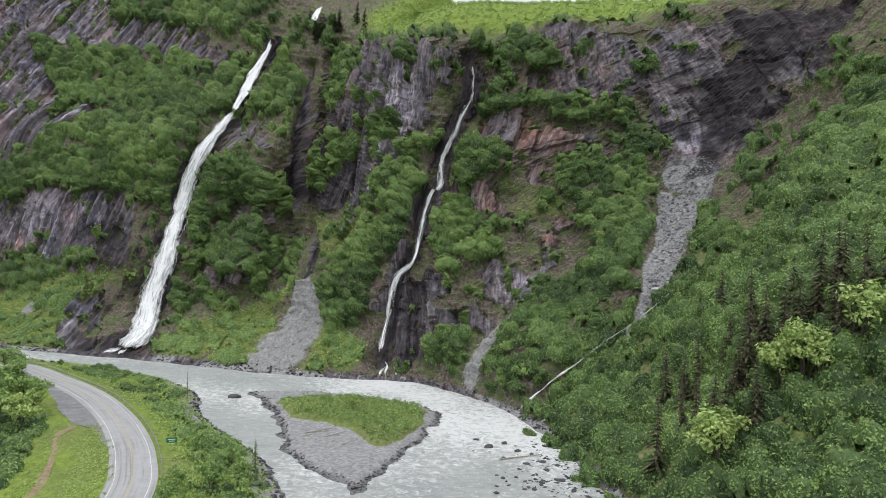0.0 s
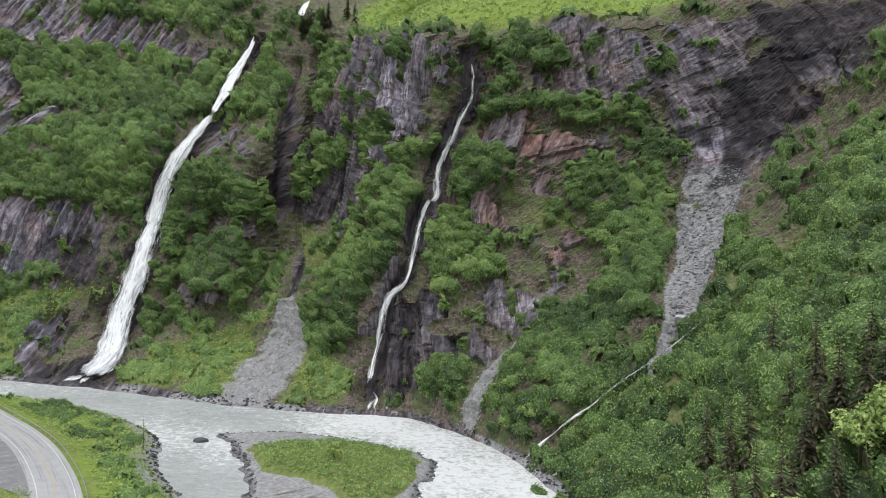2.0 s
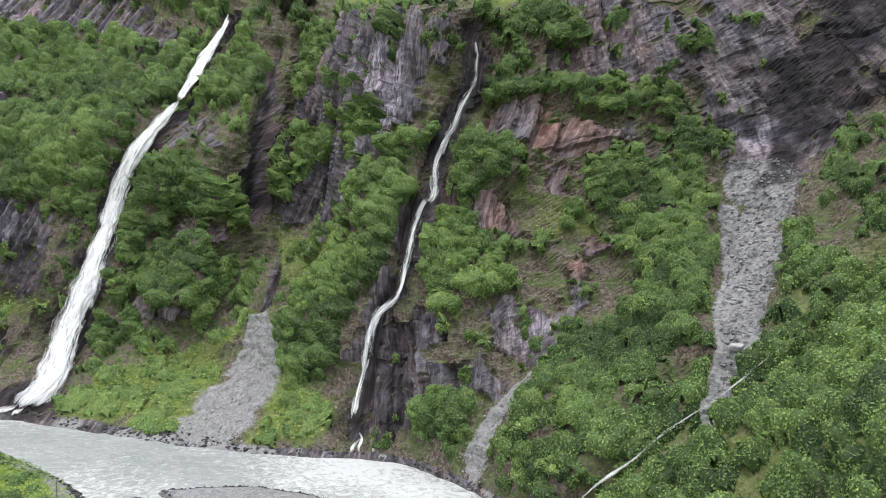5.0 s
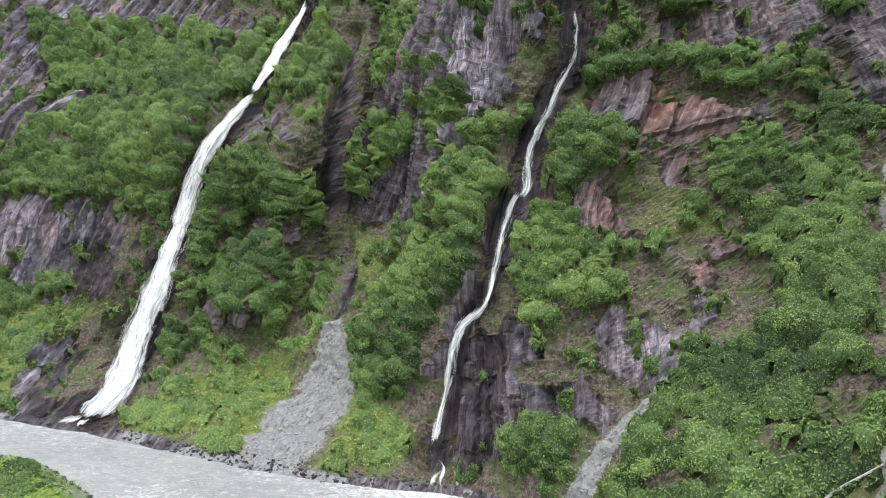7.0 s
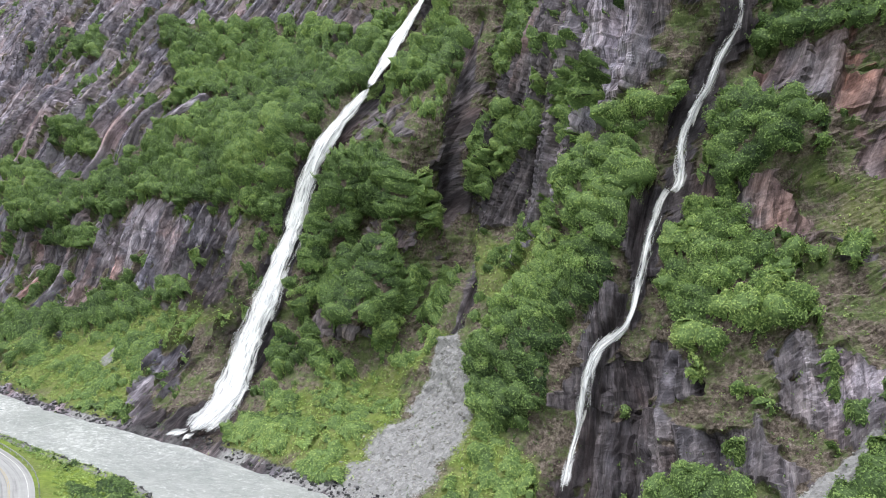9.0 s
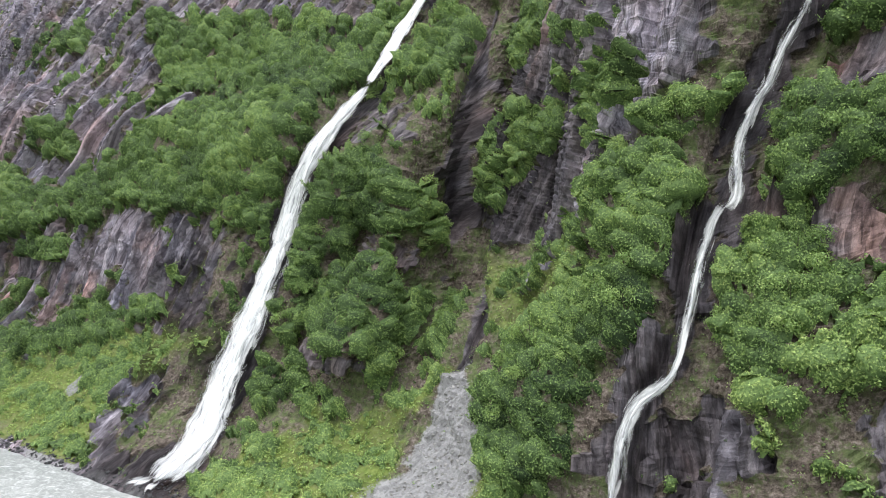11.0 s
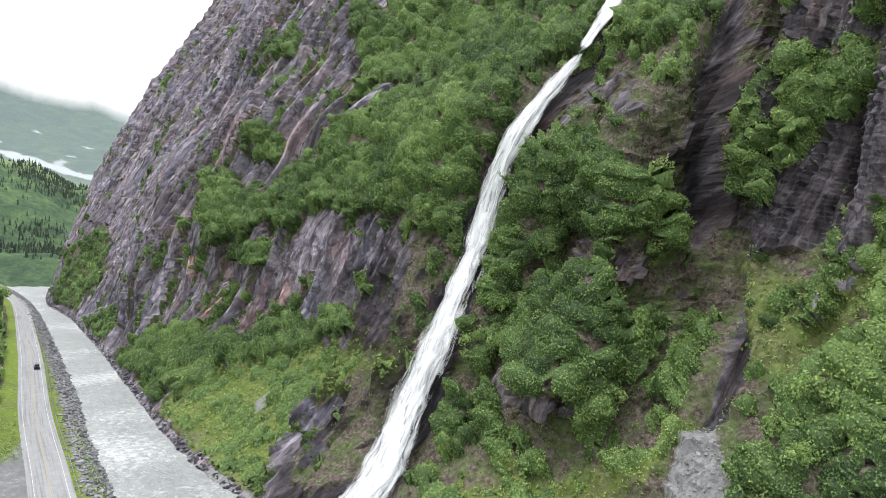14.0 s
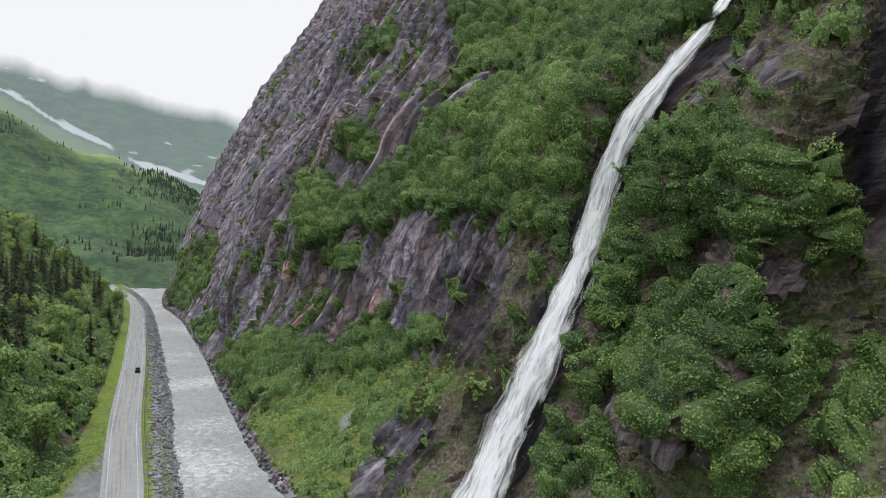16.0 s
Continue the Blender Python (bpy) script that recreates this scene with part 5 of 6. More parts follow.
undergrowth("roadside_grass", "tall green roadside grass and herbs", gp, gn, (river_side + smooth(6, 7, road_d) * smooth(10, 8, road_d) * smooth(-260, -200, gx)) * (1 - thick) * smooth(5, 8, pull_d) * smooth(60, 90, gy), 6000, 0.25, 0.65, 80, 0.26, 0.82, 44)
undergrowth("cliff_foot_grass", "bright green herbs at the cliff's foot", WALL, WALL_N, np.clip(GRASSY, 0, 1) * (1 - SCREE) * smooth(1.5, 3, WALL[..., 2]), 4200, 0.3, 0.9, 60, 0.3, 0.86, 45)
meadow_zone = BROW * smooth(1035, 1055, CLIFF_A)[:, None] * (1 - smooth(1138, 1152, CLIFF_A))[:, None] * (1 - smooth(200, 230, WALL[..., 2]))
undergrowth("alpine_meadow", "bright green low shrubs on the plateau above the cliff", WALL, WALL_N, meadow_zone, 3000, 0.6, 1.8, 40, 0.5, 0.88, 46)


# ---- big shrubs that stand out on the wall ----
def alder_shrub(seed, radius, tint0):
    """A dome-shaped many-stemmed shrub at the origin."""
    g = np.random.default_rng(seed)
    shrub = empty_thing("alder_shrub", "large rounded green alder shrub on a rock ledge", "shrub", "large shrubs")
    rods = [stick((0, 0, -1.2), np.array([g.normal() * 0.5, g.normal() * 0.5, 0.75]) * radius, 0.07, 0.03, 5) for _ in range(5)]
    v, f = join(rods)
    mesh_object("trunk", v, f, MAT_BARK, parent=shrub)
    k = 5
    c = np.c_[g.normal(size=k) * 0.45, g.normal(size=k) * 0.45, g.uniform(0.1, 0.5, k)] * radius
    v, f, t = leaves(g, c, np.full(k, 0.72 * radius), np.full(k, 220), np.full(k, 0.23), tint0 + 0.04 * g.normal(size=k))
    mesh_object("crown", v, f, MAT_LEAF, [("tint", t)], parent=shrub)
    return shrub


domes = [alder_shrub(200 + k, r, t) for k, (r, t) in enumerate(((3.0, 0.55), (3.6, 0.5), (2.6, 0.66), (3.3, 0.45), (4.0, 0.58), (2.8, 0.72)))]
dome_at = [on_relief(a, z) for a, z in ((1001.5, 111), (999.5, 110.5), (1003, 110), (998, 108), (1005, 113), (1113.5, 75), (1109, 71))]
dome_places, dome_n, _, _ = scatter(trng, WALL, WALL_N, cover * main * smooth(0.4, 0.7, CLUMP) * smooth(880, 940, CLIFF_A)[:, None], 110)
plant(domes, list(dome_places + dome_n * 0.6) + dome_at[:5], trng, 0.75, 1.25)


# ---- stones ----
def stone_material(name, dark, light):
    m, nt, bsdf = material(name)
    isl = nt.nodes.new("ShaderNodeNewGeometry")
    base = ramp(nt, isl.outputs["Random Per Island"], [(0.0, dark), (1.0, light)])
    nt.links.new(mix(nt, 1.0, base, ramp(nt, tex(nt, 1.6, 7, 0.7), [(0.3, (0.7, 0.7, 0.7)), (0.7, (1.2, 1.2, 1.2))]), "MULTIPLY"), bsdf.inputs["Base Color"])
    bsdf.inputs["Roughness"].default_value = 0.8
    return m


MAT_STONE = stone_material("grey_slate_stones", (0.15, 0.15, 0.16), (0.38, 0.378, 0.39))
MAT_WET_STONE = stone_material("wet_river_stones", (0.035, 0.035, 0.04), (0.12, 0.12, 0.125))
BLOCK_V = np.array([(x, y, z) for x in (-0.8, 0.8) for y in (-0.8, 0.8) for z in (-0.8, 0.8)])
BLOCK_F = np.array([(0, 1, 3), (0, 3, 2), (4, 6, 7), (4, 7, 5), (0, 4, 5), (0, 5, 1), (2, 3, 7), (2, 7, 6), (0, 2, 6), (0, 6, 4), (1, 5, 7), (1, 7, 3)])


def stones(name, label, places, sizes, mat, seed, flat=0.6):
    """Many angular stones in one mesh."""
    g = np.random.default_rng(seed)
    n = len(places)
    v = BLOCK_V[None] * g.uniform(0.6, 1.25, (n, 8, 1)) * g.uniform(0.6, 1.2, (n, 1, 3)) * (1, 1, flat)
    a = g.uniform(0, 6.28, n)
    tilt = g.normal(size=n) * 0.35
    ca, sa, ct, st = np.cos(a)[:, None], np.sin(a)[:, None], np.cos(tilt)[:, None], np.sin(tilt)[:, None]
    x, y, z = v[..., 0], v[..., 1] * ct - v[..., 2] * st, v[..., 1] * st + v[..., 2] * ct
    v = np.stack([x * ca - y * sa, x * sa + y * ca, z], -1) * sizes[:, None, None] + places[:, None]
    f = (BLOCK_F[None] + 8 * np.arange(n)[:, None, None]).reshape(-1, 3)
    return tagged(mesh_object(name, v.reshape(-1, 3), f, mat), label, "stones", kind="stuff")


srng = np.random.default_rng(77)
c, _, i, j = scatter(srng, WALL, WALL_N, streak(CHUTE, CHUTE_W, 0.2), 3200)
stones("scree_stones", "loose grey slate blocks in a scree chute", c, 0.14 + 0.7 * srng.random(3200) ** 4, MAT_STONE, 1)
c, _, _, _ = scatter(srng, WALL, WALL_N, np.maximum(streak(FAN, FAN_W, 0.4), streak(TALUS, [2, 2.5, 3.5, 4.5])), 2600)
stones("fan_stones", "pale loose stones on a gravel fan", c, 0.1 + 0.3 * srng.random(2600) ** 3, stone_material("pale_fan_stones", (0.2, 0.195, 0.185), (0.42, 0.41, 0.395)), 2)
c, _, _, _ = scatter(srng, WALL, WALL_N, smooth(-0.6, 0.2, WALL[..., 2]) * smooth(2.2, 0.9, WALL[..., 2]) * smooth(480, 560, CLIFF_A)[:, None] * (1 - smooth(1235, 1260, CLIFF_A))[:, None], 3400)
stones("shore_stones", "dark wet stones along the cliff's foot", c, 0.14 + 0.55 * srng.random(3400) ** 3, MAT_WET_STONE, 3)
rip = smooth(-7.6, -6.4, bank) * smooth(2, 0.5, bank) * smooth(-700, -640, gx) * smooth(-150, -185, gx)
c, _, _, _ = scatter(srng, gp, gn, rip, 5200)
stones("riprap", "angular grey riprap stones along the river bank", c, 0.25 + 0.5 * srng.random(5200) ** 1.5, MAT_STONE, 4)
rip2 = smooth(-4, -3, bank) * smooth(2, 0.5, bank) * smooth(-190, -150, gx) * smooth(60, 100, gy)
c, _, _, _ = scatter(srng, gp, gn, rip2, 1100)
stones("bank_stones", "dark wet stones at the river's edge", c, 0.2 + 0.5 * srng.random(1100) ** 2, MAT_WET_STONE, 5)


def boulder(name, label, place, size, mat, seed, group=""):
    """One weathered block: a subdivided stone with chipped faces."""
    bm = bmesh.new()
    bmesh.ops.create_icosphere(bm, subdivisions=3, radius=1)
    g = np.random.default_rng(seed)
    planes = g.normal(size=(9, 3))
    planes /= np.linalg.norm(planes, axis=1)[:, None]
    cut = g.uniform(0.55, 0.9, 9)
    for vert in bm.verts:
        co = np.array(vert.co)
        for pl, k in zip(planes, cut):
            over = co @ pl - k
            if over > 0:
                co = co - pl * over * 0.92
        vert.co = Vector(co * np.array(size) * (1 + 0.05 * noise.noise(Vector(co * 3 + seed))))
    me = bpy.data.meshes.new(name)
    bm.to_mesh(me)
    bm.free()
    me.materials.append(mat)
    ob = new(name, me)
    ob.location = place
    ob.rotation_euler = (0, 0, g.uniform(0, 6))
    return tagged(ob, label, "boulder", group)


MAT_PALE_STONE = stone_material("pale_boulder", (0.42, 0.42, 0.43), (0.5, 0.5, 0.5))
bp = on_relief(1170.5, 36)
boulder("boulder", "large pale grey boulder at the foot of the scree", tuple(bp + np.array([0, 0, 0.6])), (2.0, 1.6, 1.0), MAT_PALE_STONE, 3)
boulder("boulder", "large dark boulder standing in the rapids", (-64, 212, 0.2), (2.2, 1.5, 1.0), MAT_WET_STONE, 4)
k = 0
for x, y, s in ((12, 172, 1.6), (16, 176, 1.0), (9, 178, 0.9), (19, 170, 1.1), (22, 168, 0.8), (15, 164, 0.7), (20, 160, 1.0), (24, 156, 1.2), (18, 156, 0.7), (26, 150, 1.3), (22, 148, 0.9), (28, 144, 1.0), (14, 150, 0.6), (24, 162, 1.0), (27, 160, 0.9), (20, 144, 0.8), (-53, 205, 0.5), (-50, 200, 0.6), (8, 168, 0.5)):
    boulder("river_rock", "dark wet rock breaking the river's surface", (x, y, 0.05), (s, 0.7 * s, 0.45 * s), MAT_WET_STONE, 10 + k, "river rocks")
    k += 1
shoal_c = np.c_[srng.normal(25, 5, 300), srng.normal(152, 11, 300), np.full(300, 0.02)]
stones("shoal_stones", "flat dark stones of a shoal in the river", shoal_c, 0.15 + 0.5 * srng.random(300) ** 2, MAT_WET_STONE, 6, 0.3)

# ---- island ----
ix, iy = np.meshgrid(np.arange(-66, 4, 0.7), np.arange(131, 230, 0.7), indexing="ij")
ISLAND_C, _ = curve(ISLAND + ISLAND[:1], 6)
inside = distance(ix, iy, ISLAND_C) + 1.2 * fbm(ix / 6, iy / 6, 0, 3)
ISLE_GREEN = [(-49, 204), (-40, 187), (-27, 181), (-14, 164), (-7, 178), (-4, 195), (-9, 206), (-25, 213), (-40, 210)]
GREEN_C, _ = curve(ISLE_GREEN + ISLE_GREEN[:1], 6)
green = distance(ix, iy, GREEN_C) + 1.0 * fbm(ix / 4, iy / 4, 3, 3)
iz = np.clip(inside * 0.28, -1.5, 0.9) + 1.3 * smooth(-0.5, 2.5, green) + 0.12 * fbm(ix / 2, iy / 2, 0, 3)
island = grid_object("island", np.stack([ix, iy, iz], -1), MAT_CLIFF, [("rock", 0 * ix), ("scree", smooth(1.2, -0.4, green)), ("wet", 0.55 * smooth(2.2, 0.6, inside)), ("meadow", 0.55 + 0 * ix), ("across", ix), ("along", iy)])
tagged(island, "gravel island with a grassy top in the river", "island", kind="structure")
ip = np.stack([ix, iy, iz], -1)
inn = np.broadcast_to(np.array([0, 0, 1.0]), ip.shape)
undergrowth("island_grass", "tall green grass and herbs on the island", ip, inn, smooth(0.5, 2, green), 1500, 0.3, 0.9, 90, 0.26, 0.72, 51)
undergrowth("island_shrubs", "small green shrubs on the island", ip, inn, smooth(0.5, 2, green) * (smooth(-12, -5, ix - 0.2 * (iy - 180)) + 0.2 + smooth(196, 208, iy)), 150, 0.6, 1.7, 110, 0.2, 0.58, 52)
c, _, _, _ = scatter(srng, ip, inn, smooth(-0.6, 0.2, inside) * smooth(2.0, 0.8, inside), 1300)
stones("island_stones", "dark wet stones round the island's shore", c, 0.1 + 0.32 * srng.random(1300) ** 2, MAT_WET_STONE, 7)
plant([broadleaf(60, 5.5, 0.8, "willow_tree", "small bright green willow tree on the island", "")], [(-25.5, 195, 1.6)], trng, 1, 1.01)
MAT_YOUNG = leaf_material("young_spruce_needles", [(0.0, (0.07, 0.11, 0.05)), (0.6, (0.16, 0.23, 0.09)), (1.0, (0.28, 0.34, 0.13))])
plant([spruce(61, 8.0, 0.14, MAT_YOUNG, "young light green spruce among riverside shrubs", 4)], [(-35, 136, 2)], trng, 1, 1.01)
plant([spruce(62, 8.5, 0.06, MAT_YOUNG, "thin half-bare young spruce on the river bank", 2)], [(-72.5, 196.5, 2)], trng, 1, 1.01)
bank_willows = [broadleaf(65 + k, h, t, "willow_tree", "bushy green willow on the river bank", "bank willows") for k, (h, t) in enumerate(((5, 0.62), (4.2, 0.75), (5.6, 0.55)))]
plant(bank_willows, [(-47, 127, 2.4), (-43, 132, 2.4), (-40, 126, 2.2), (-37, 131, 2.2), (-45, 138, 2.4), (-50, 145, 2.5), (-41, 139, 2.2), (-34, 125, 2.0), (-45, 118, 2.4), (-38, 117, 2.2), (-54, 153, 2.5)], trng, 0.8, 1.15)


def driftwood(a, b, r, label):
    v, f = join([stick(a, b, r, r * 0.5, 8), stick(b, np.array(b) + (0.6, 0.5, 0.5), r * 0.5, r * 0.2, 6), stick(np.array(a) * 0.4 + np.array(b) * 0.6, np.array(a) * 0.4 + np.array(b) * 0.6 + (0.5, -0.8, 0.3), r * 0.4, r * 0.15, 5)])
    return tagged(mesh_object("driftwood_log", v, f, MAT_DRIFT), label, "log", "driftwood")


def drift_material():
    m, nt, bsdf = material("bleached_driftwood")
    nt.links.new(ramp(nt, tex(nt, 2.5, 6, 0.7), [(0.3, (0.2, 0.17, 0.14)), (0.7, (0.42, 0.37, 0.31))]), bsdf.inputs["Base Color"])
    bsdf.inputs["Roughness"].default_value = 0.9
    return m


MAT_DRIFT = drift_material()
for a, b, r in (((-34, 174, 0.9), (-27, 178, 1.6), 0.16), ((-29, 171, 0.9), (-24, 175, 1.5), 0.14), ((-24, 165, 0.8), (-20, 169, 1.3), 0.12), ((-57, 213, 0.5), (-43, 216, 0.7), 0.2), ((14, 162, 0.3), (24, 166, 0.6), 0.2), ((-36, 168, 0.8), (-31, 174, 1.1), 0.1)):
    driftwood(a, b, r, "bleached driftwood log lying on river gravel")

# ---- pull-out, guardrail, sign, car ----
rc, _ = curve(ROAD, 60)
rg = np.gradient(rc, axis=0)
rn = np.stack([-rg[:, 1], rg[:, 0]], 1) / np.linalg.norm(rg, axis=1)[:, None]
on = (rc[:, 0] > -226) & (rc[:, 0] < -60)
pc, pn = rc[on], rn[on]
pw = np.interp(pc[:, 0], SHOULDER_X, SHOULDER_W) + 0.5 * fbm(pc[:, 0] / 5, 0, 0, 4) * (np.interp(pc[:, 0], SHOULDER_X, SHOULDER_W) > 4.5)
pull = np.stack([np.c_[pc - pn * (3.6 + (pw - 3.6) * f)[:, None], np.full(len(pc), ROAD_Z - 0.05 - 0.03 * f)] for f in (0, 0.5, 1)], 1)


def gravel_material():
    m, nt, bsdf = material("broken_asphalt_and_gravel")
    nt.links.new(ramp(nt, tex(nt, 0.35, 8, 0.75), [(0.35, (0.17, 0.17, 0.175)), (0.55, (0.23, 0.23, 0.235)), (0.66, (0.36, 0.35, 0.35))]), bsdf.inputs["Base Color"])
    bsdf.inputs["Roughness"].default_value = 0.9
    return m


tagged(grid_object("pull_out", pull, gravel_material()), "worn grey gravel pull-out beside the road", "pull-out", kind="structure")


def earth_material():
    m, nt, bsdf = material("trodden_earth")
    nt.links.new(ramp(nt, tex(nt, 0.9, 8, 0.75), [(0.35, (0.17, 0.13, 0.085)), (0.6, (0.34, 0.27, 0.17))]), bsdf.inputs["Base Color"])
    bsdf.inputs["Roughness"].default_value = 0.95
    return m


tc, _ = curve(TRAIL, 20)
tn = np.gradient(tc, axis=0)
tn = np.stack([-tn[:, 1], tn[:, 0]], 1) / np.linalg.norm(tn, axis=1)[:, None]
ti = np.clip(((tc[:, 0] + 900) / 3.0).astype(int), 0, gx.shape[0] - 2)
tj = np.clip(((tc[:, 1] + 150) / 2.4).astype(int), 0, gx.shape[1] - 2)
tz = np.maximum.reduce([gz[ti, tj], gz[ti + 1, tj], gz[ti, tj + 1], gz[ti + 1, tj + 1]])
tz = np.convolve(np.pad(tz, 10, mode="edge"), np.ones(21) / 21, "valid") + 0.12
half = 0.75 + 0.25 * fbm(np.arange(len(tc)) / 9, 0, 0, 3)
trail = np.stack([np.c_[tc + tn * (half * f)[:, None], tz - 0.25 * abs(f) ** 3] for f in (1, 0.5, 0, -0.5, -1)], 1)
tagged(grid_object("trail", trail[:, ::-1], earth_material()), "brown trodden footpath through roadside grass", "trail", kind="structure")


def steel_material():
    m, nt, bsdf = material("galvanised_steel")
    nt.links.new(ramp(nt, tex(nt, 1.5, 5, 0.6), [(0.3, (0.3, 0.31, 0.32)), (0.7, (0.45, 0.46, 0.47))]), bsdf.inputs["Base Color"])
    bsdf.inputs["Roughness"].default_value, bsdf.inputs["Metallic"].default_value = 0.55, 0.3
    return m


MAT_STEEL = steel_material()
rl = np.r_[0, np.cumsum(np.linalg.norm(np.diff(rc, axis=0), axis=1))]
rail_s = np.arange(np.interp(-470, rc[:, 0], rl), rl[-1] - 190, 1.0)
rail_p = np.stack([np.interp(rail_s, rl, rc[:, k] + rn[:, k] * 5.15) for k in (0, 1)], 1)
rail_n = np.stack([np.interp(rail_s, rl, rn[:, k]) for k in (0, 1)], 1)
guardrail = empty_thing("guardrail", "grey steel guardrail on posts along the road's river side", "guardrail", place=(rail_p[0][0], rail_p[0][1], ROAD_Z))
prof = [(0.0, 0.46), (0.05, 0.52), (0.0, 0.58), (0.0, 0.62), (0.05, 0.68), (0.0, 0.76), (-0.03, 0.76), (-0.03, 0.46), (0.0, 0.46)]
beam = np.stack([np.c_[rail_p - rail_n * d, np.full(len(rail_p), ROAD_Z + h)] for d, h in prof], 1)
adopt(grid_object("beam", beam, MAT_STEEL), guardrail)
v, f = stick((0, 0, -0.6), (0, 0, 0.74), 0.09, 0.09, 4)
post_mesh = None
for k in range(0, len(rail_s), 4):
    if post_mesh is None:
        post = mesh_object("post", v, f, MAT_STEEL)
        post_mesh = post.data
    else:
        post = new("post", post_mesh)
    post.location = (rail_p[k][0] + rail_n[k][0] * 0.14, rail_p[k][1] + rail_n[k][1] * 0.14, ROAD_Z)
    adopt(post, guardrail)


def plain(name, colour, rough=0.5, metal=0.0):
    m, nt, bsdf = material(name)
    nt.links.new(ramp(nt, tex(nt, 3.0, 4, 0.6), [(0.3, tuple(0.85 * v for v in colour)), (0.7, tuple(min(1, 1.1 * v) for v in colour))]), bsdf.inputs["Base Color"])
    bsdf.inputs["Roughness"].default_value, bsdf.inputs["Metallic"].default_value = rough, metal
    return m


def box(size, bevel=0.03, taper=1.0):
    bm = bmesh.new()
    bmesh.ops.create_cube(bm, size=1)
    for vert in bm.verts:
        k = taper if vert.co.z > 0 else 1.0
        vert.co = Vector((vert.co.x * size[0] * k, vert.co.y * size[1] * k, vert.co.z * size[2]))
    bmesh.ops.bevel(bm, geom=bm.edges[:], offset=bevel, segments=2, affect="EDGES")
    return bm


def part(name, bm, mat, parent, place=(0, 0, 0), label=""):
    me = bpy.data.meshes.new(name)
    bm.to_mesh(me)
    bm.free()
    me.materials.append(mat)
    ob = new(name, me)
    ob.parent = parent
    ob.location = place
    return tagged(ob, label) if label else ob


sign = empty_thing("road_sign", "green road sign with white bars on two posts", "sign", place=(-57, 149, 2.6))
sign.rotation_euler = (0, 0, radians(20))
panel = part("panel", box((2.2, 0.06, 1.1), 0.02), plain("green_sign_paint", (0.02, 0.2, 0.09)), sign, (0, 0, 2.6))
for dz, w in ((0.18, 1.5), (-0.2, 1.1)):
    part("lettering_bar", box((w, 0.02, 0.16), 0.005), plain("sign_white", (0.75, 0.75, 0.75)), panel, (0, -0.045, dz))
for dx in (-0.7, 0.7):
    part("post", box((0.1, 0.1, 3.4), 0.01), MAT_STEEL, sign, (dx, 0.1, 1.3))

ck = np.interp(-318, rc[:, 0], rl)
cx, cy = np.interp(ck, rl, rc[:, 0] - rn[:, 0] * -1.9), np.interp(ck, rl, rc[:, 1] - rn[:, 1] * -1.9)
tang = rg[int(np.argmin(np.abs(rc[:, 0] + 318)))]
car = empty_thing("car", "dark grey car driving along the road", "car", place=(cx, cy, ROAD_Z + 0.02))
car.rotation_euler = (0, 0, math.atan2(tang[1], tang[0]))
paint, glass, rubber = plain("dark_car_paint", (0.03, 0.033, 0.04), 0.3), plain("car_glass", (0.02, 0.022, 0.025), 0.1), plain("tyre_rubber", (0.02, 0.02, 0.02), 0.9)
part("body", box((4.7, 1.85, 0.75), 0.12), paint, car, (0, 0, 0.75))
part("cabin", box((2.9, 1.7, 0.65), 0.1, 0.82), glass, car, (-0.25, 0, 1.4))
part("roof", box((2.2, 1.4, 0.06), 0.02), paint, car, (-0.25, 0, 1.74))
for dx in (-1.45, 1.45):
    for dy in (-0.82, 0.82):
        bm = bmesh.new()
        bmesh.ops.create_cone(bm, cap_ends=True, segments=16, radius1=0.36, radius2=0.36, depth=0.24, matrix=Matrix.Rotation(radians(90), 4, "X"))
        wheel = part("wheel", bm, rubber, car, (dx, dy, 0.36))
        bm = bmesh.new()
        bmesh.ops.create_cone(bm, cap_ends=True, segments=12, radius1=0.22, radius2=0.2, depth=0.26, matrix=Matrix.Rotation(radians(90), 4, "X"))
        part("rim", bm, MAT_STEEL, wheel)
for dy in (-0.65, 0.65):
    part("tail_light", box((0.05, 0.3, 0.16), 0.01), plain("red_lens", (0.4, 0.02, 0.02), 0.3), car, (2.34, dy, 0.9))


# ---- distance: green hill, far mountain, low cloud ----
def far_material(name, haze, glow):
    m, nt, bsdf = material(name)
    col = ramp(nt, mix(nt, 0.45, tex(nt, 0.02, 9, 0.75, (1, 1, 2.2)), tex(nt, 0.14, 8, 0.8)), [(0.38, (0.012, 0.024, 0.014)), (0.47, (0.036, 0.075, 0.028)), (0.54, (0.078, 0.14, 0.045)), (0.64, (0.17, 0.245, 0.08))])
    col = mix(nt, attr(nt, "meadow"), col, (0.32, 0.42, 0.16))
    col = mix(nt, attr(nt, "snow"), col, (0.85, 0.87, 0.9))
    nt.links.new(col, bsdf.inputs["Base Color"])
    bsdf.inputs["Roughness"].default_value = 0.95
    # distance haze is put into the surface itself as a bluish glow
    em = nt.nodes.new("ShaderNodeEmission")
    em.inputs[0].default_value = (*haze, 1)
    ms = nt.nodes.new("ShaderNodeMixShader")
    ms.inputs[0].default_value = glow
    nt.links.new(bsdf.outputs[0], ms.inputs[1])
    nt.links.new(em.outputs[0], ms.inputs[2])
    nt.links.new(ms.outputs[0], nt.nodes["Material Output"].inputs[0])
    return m


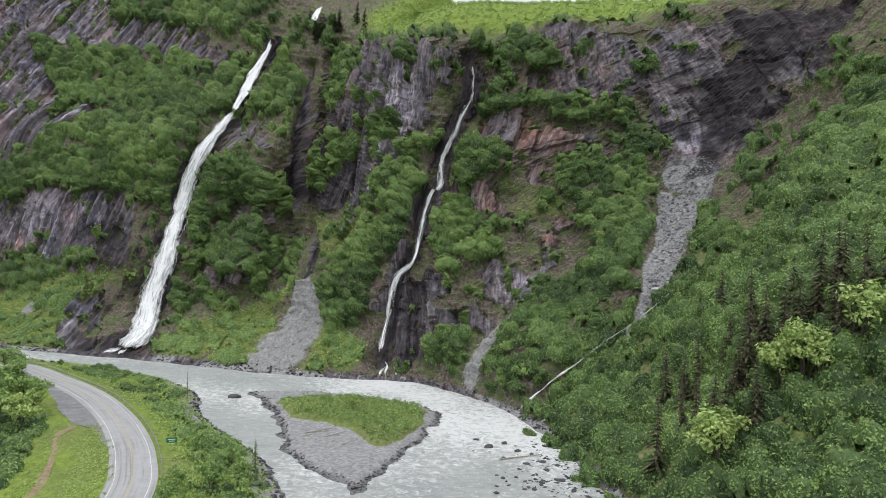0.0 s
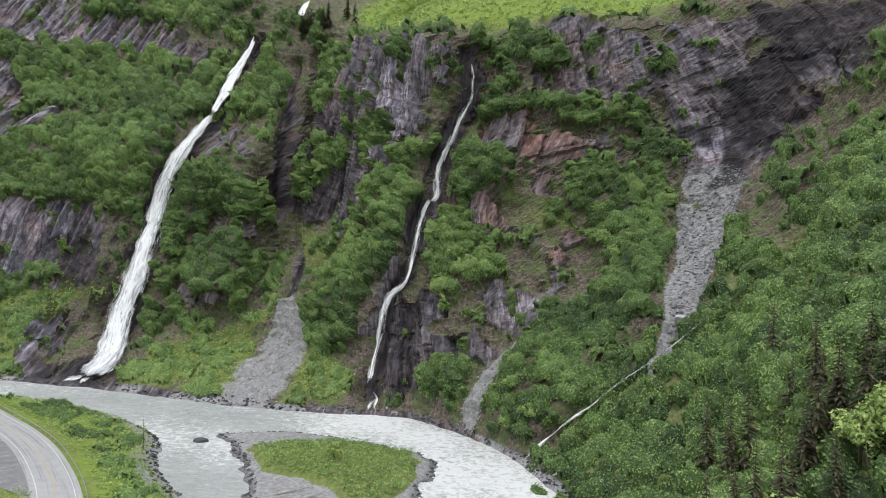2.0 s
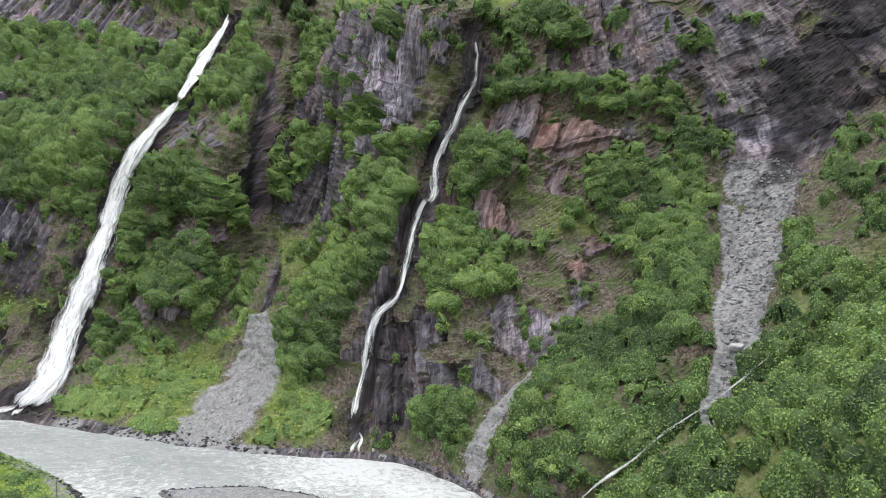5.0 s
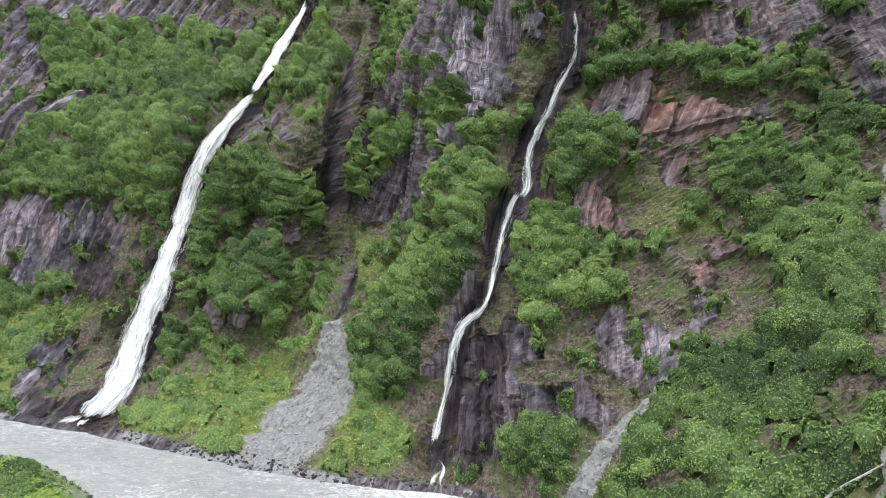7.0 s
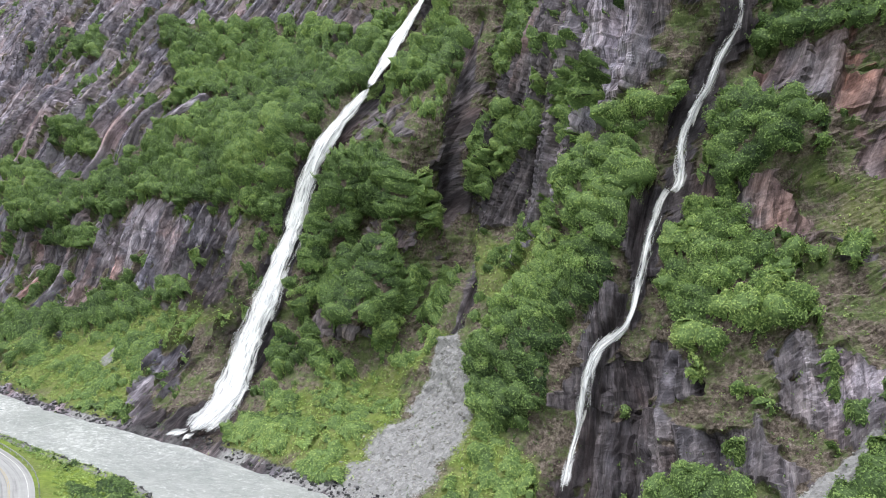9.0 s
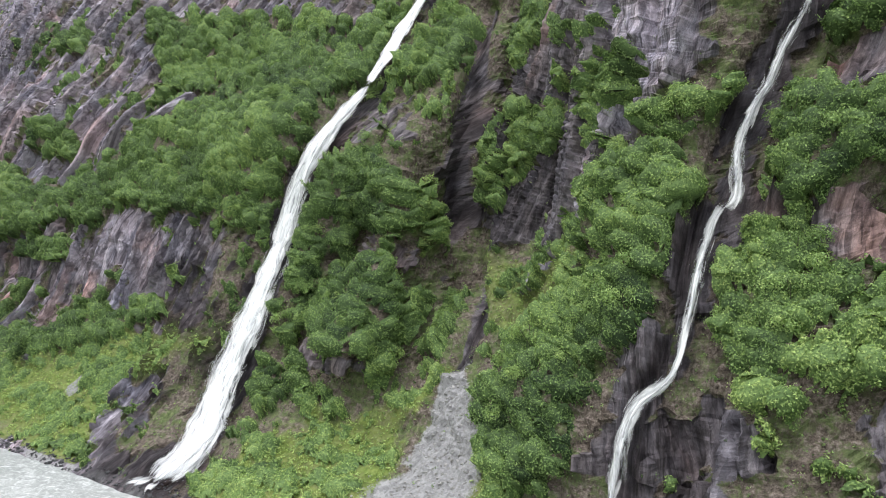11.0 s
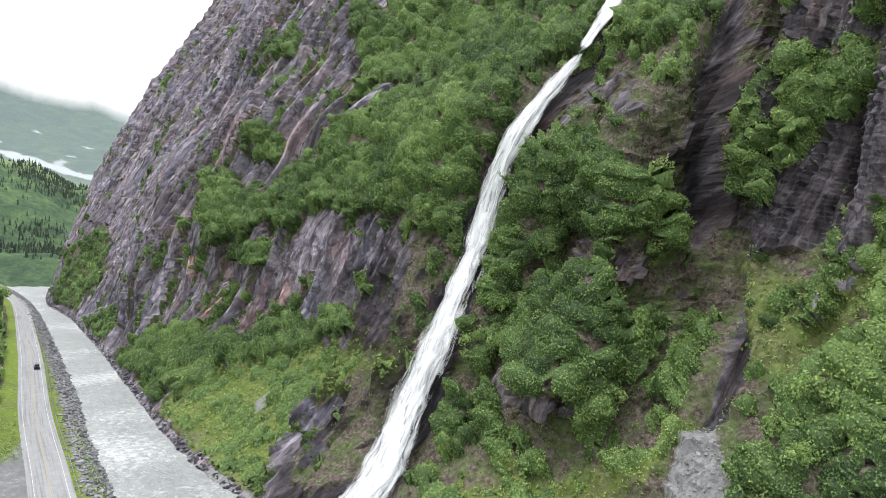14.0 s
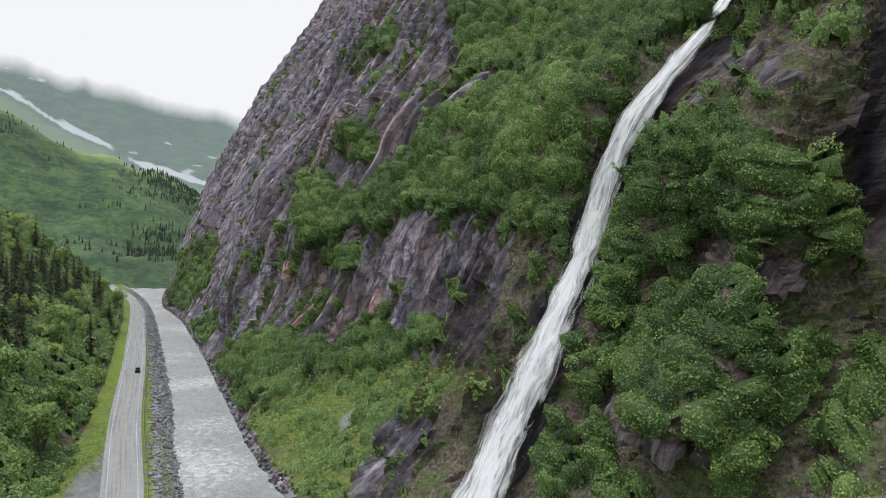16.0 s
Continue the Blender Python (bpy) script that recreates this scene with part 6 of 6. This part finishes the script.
def bearing_grid(lo, hi, near, far, n, m):
    """Plan points by bearing (degrees to the left of north from the valley's bend) and distance."""
    b, d = np.meshgrid(np.radians(np.linspace(lo, hi, n)), np.linspace(near, far, m), indexing="ij")
    return np.degrees(b), d, -39 - np.sin(b) * d, 198 + np.cos(b) * d


bb, dd, hx, hy = bearing_grid(56, 100, 690, 1500, 170, 120)
ridge = np.interp(bb, [58, 68, 76, 83, 92, 100], [0.03, 0.042, 0.088, 0.138, 0.17, 0.18])
up = smooth(700, 1320, dd)
hz_ = -2 + 26 * smooth(690, 800, dd) * smooth(60, 64, bb) + (36 + ridge * 1320) * (0.35 * up + 0.65 * up**1.6) - 0.12 * np.clip(dd - 1320, 0, None) + (16 * fbm(hx / 130, hy / 130, 0, 5) + 14 * ridged(bb / 4, dd / 420, 2, 3)) * smooth(700, 850, dd)
hill_p = np.stack([hx, hy, hz_], -1)
flat = np.zeros(hx.shape)
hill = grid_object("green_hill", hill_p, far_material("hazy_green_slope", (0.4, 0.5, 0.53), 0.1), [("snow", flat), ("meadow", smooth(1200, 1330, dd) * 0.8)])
tagged(hill, "green hillside with scattered spruces beyond the bend", "hill", kind="structure")
hill_n = normals_of(hill_p)
hw = (smooth(0.0, 0.35, fbm(hx / 60, hy / 90, 4, 4)) + 1.2 * smooth(75, 70, bb) * smooth(-0.4, 0.1, fbm(hx / 50, hy / 70, 7, 3))) * smooth(720, 800, dd) * smooth(1360, 1300, dd)
g = np.random.default_rng(90)
hc, _, _, _ = scatter(g, hill_p, hill_n, hw ** 2 + 0.004, 3600)
hh = g.uniform(4, 9, len(hc))
turn = np.arange(5) / 5 * 2 * math.pi
tiers = []
for lo, hi, w in ((0.05, 0.5, 0.2), (0.3, 0.75, 0.15), (0.55, 1.0, 0.1)):
    ring = np.stack([np.cos(turn), np.sin(turn), 0 * turn], 1)[None] * (w * hh * g.uniform(0.8, 1.2, len(hc)))[:, None, None]
    ring = ring + hc[:, None] + np.array([0, 0, 1.0]) * (lo * hh)[:, None, None]
    tip = hc + np.c_[0 * hh, 0 * hh, hi * hh]
    tiers.append(np.stack([ring, np.roll(ring, -1, 1), np.broadcast_to(tip[:, None], ring.shape)], 2).reshape(-1, 3))
v = np.vstack(tiers)
# needle colours made paler than the near spruces', to paint in haze
woods = mesh_object("far_spruce_wood", v, np.arange(len(v)).reshape(-1, 3), leaf_material("hazy_spruce_needles", [(0.0, (0.04, 0.06, 0.045)), (1.0, (0.1, 0.14, 0.09))]), [("tint", np.repeat(np.tile(np.repeat(g.uniform(0.3, 0.9, len(hc)), 5), 3), 3))])
tagged(woods, "dark spruces scattered over the far green hill", "trees", kind="stuff")
bb, dd, hx, hy = bearing_grid(58, 98, 1900, 3600, 200, 220)
climb = smooth(1900, 3500, dd)
mz = 60 + climb * (820 + 120 * fbm(hx / 500, hy / 500, 1, 4)) + 25 * fbm(hx / 160, hy / 160, 2, 5) * climb
el = (mz - 62) / dd
line = np.interp(bb, [50, 66.3, 71.7, 75.2, 77.7, 80.2, 112], [0.03, 0.055, 0.079, 0.108, 0.126, 0.151, 0.3]) + 0.002 * fbm(bb / 1.2, dd / 200, 0, 4)
snow = smooth(1.15, 0.85, np.abs(el - line) / (0.0035 + 0.002 * fbm(bb / 0.8, 1, 0, 3))) * smooth(-1.1, -0.8, fbm(bb / 2.2, 3, 0, 3)) + 0.8 * smooth(0.85, 0.95, fbm(hx / 35, hy / 60, 6, 4)) * (el > line) * (el < line + 0.04)
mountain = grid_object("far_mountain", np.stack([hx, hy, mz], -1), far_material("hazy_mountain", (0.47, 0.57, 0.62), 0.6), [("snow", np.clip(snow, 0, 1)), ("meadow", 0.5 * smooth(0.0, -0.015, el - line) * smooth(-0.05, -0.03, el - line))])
tagged(mountain, "hazy green mountain with snow strips under cloud", "mountain", kind="structure")


def cloud_material():
    m, nt, bsdf = material("low_cloud")
    em = nt.nodes.new("ShaderNodeEmission")
    em.inputs[0].default_value = (0.97, 0.98, 1.0, 1)
    em.inputs[1].default_value = 1.5
    tr = nt.nodes.new("ShaderNodeBsdfTransparent")
    s = nt.nodes.new("ShaderNodeMath")
    nt.links.new(attr(nt, "cover"), s.inputs[0])
    sub = nt.nodes.new("ShaderNodeMath")
    sub.operation = "MULTIPLY_ADD"
    sub.inputs[1].default_value, sub.inputs[2].default_value = 0.9, -0.45
    nt.links.new(tex(nt, 0.006, 6, 0.6), sub.inputs[0])
    nt.links.new(sub.outputs[0], s.inputs[1])
    ms = nt.nodes.new("ShaderNodeMixShader")
    nt.links.new(ramp(nt, s.outputs[0], [(0.1, (0, 0, 0)), (0.9, (1, 1, 1))]), ms.inputs[0])
    nt.links.new(tr.outputs[0], ms.inputs[1])
    nt.links.new(em.outputs[0], ms.inputs[2])
    nt.links.new(ms.outputs[0], nt.nodes["Material Output"].inputs[0])
    return m


cb, ce = np.meshgrid(np.radians(np.linspace(45, 118, 120)), np.linspace(0.1, 0.6, 120), indexing="ij")
base_el = np.interp(np.degrees(cb), [45, 65.2, 69.8, 73.7, 77.4, 81, 118], [0.1, 0.125, 0.142, 0.155, 0.16, 0.166, 0.2]) + 0.006 * fbm(cb * 40, 0, 0, 3)
cloud = grid_object("cloud_bank", np.stack([-39 - np.sin(cb) * 1850, 198 + np.cos(cb) * 1850, 62 + ce * 1850], -1), cloud_material(), [("cover", (ce - base_el) / 0.03)])
cloud.visible_shadow = False
tagged(cloud, "low white cloud lying over the mountain", "cloud", kind="structure")
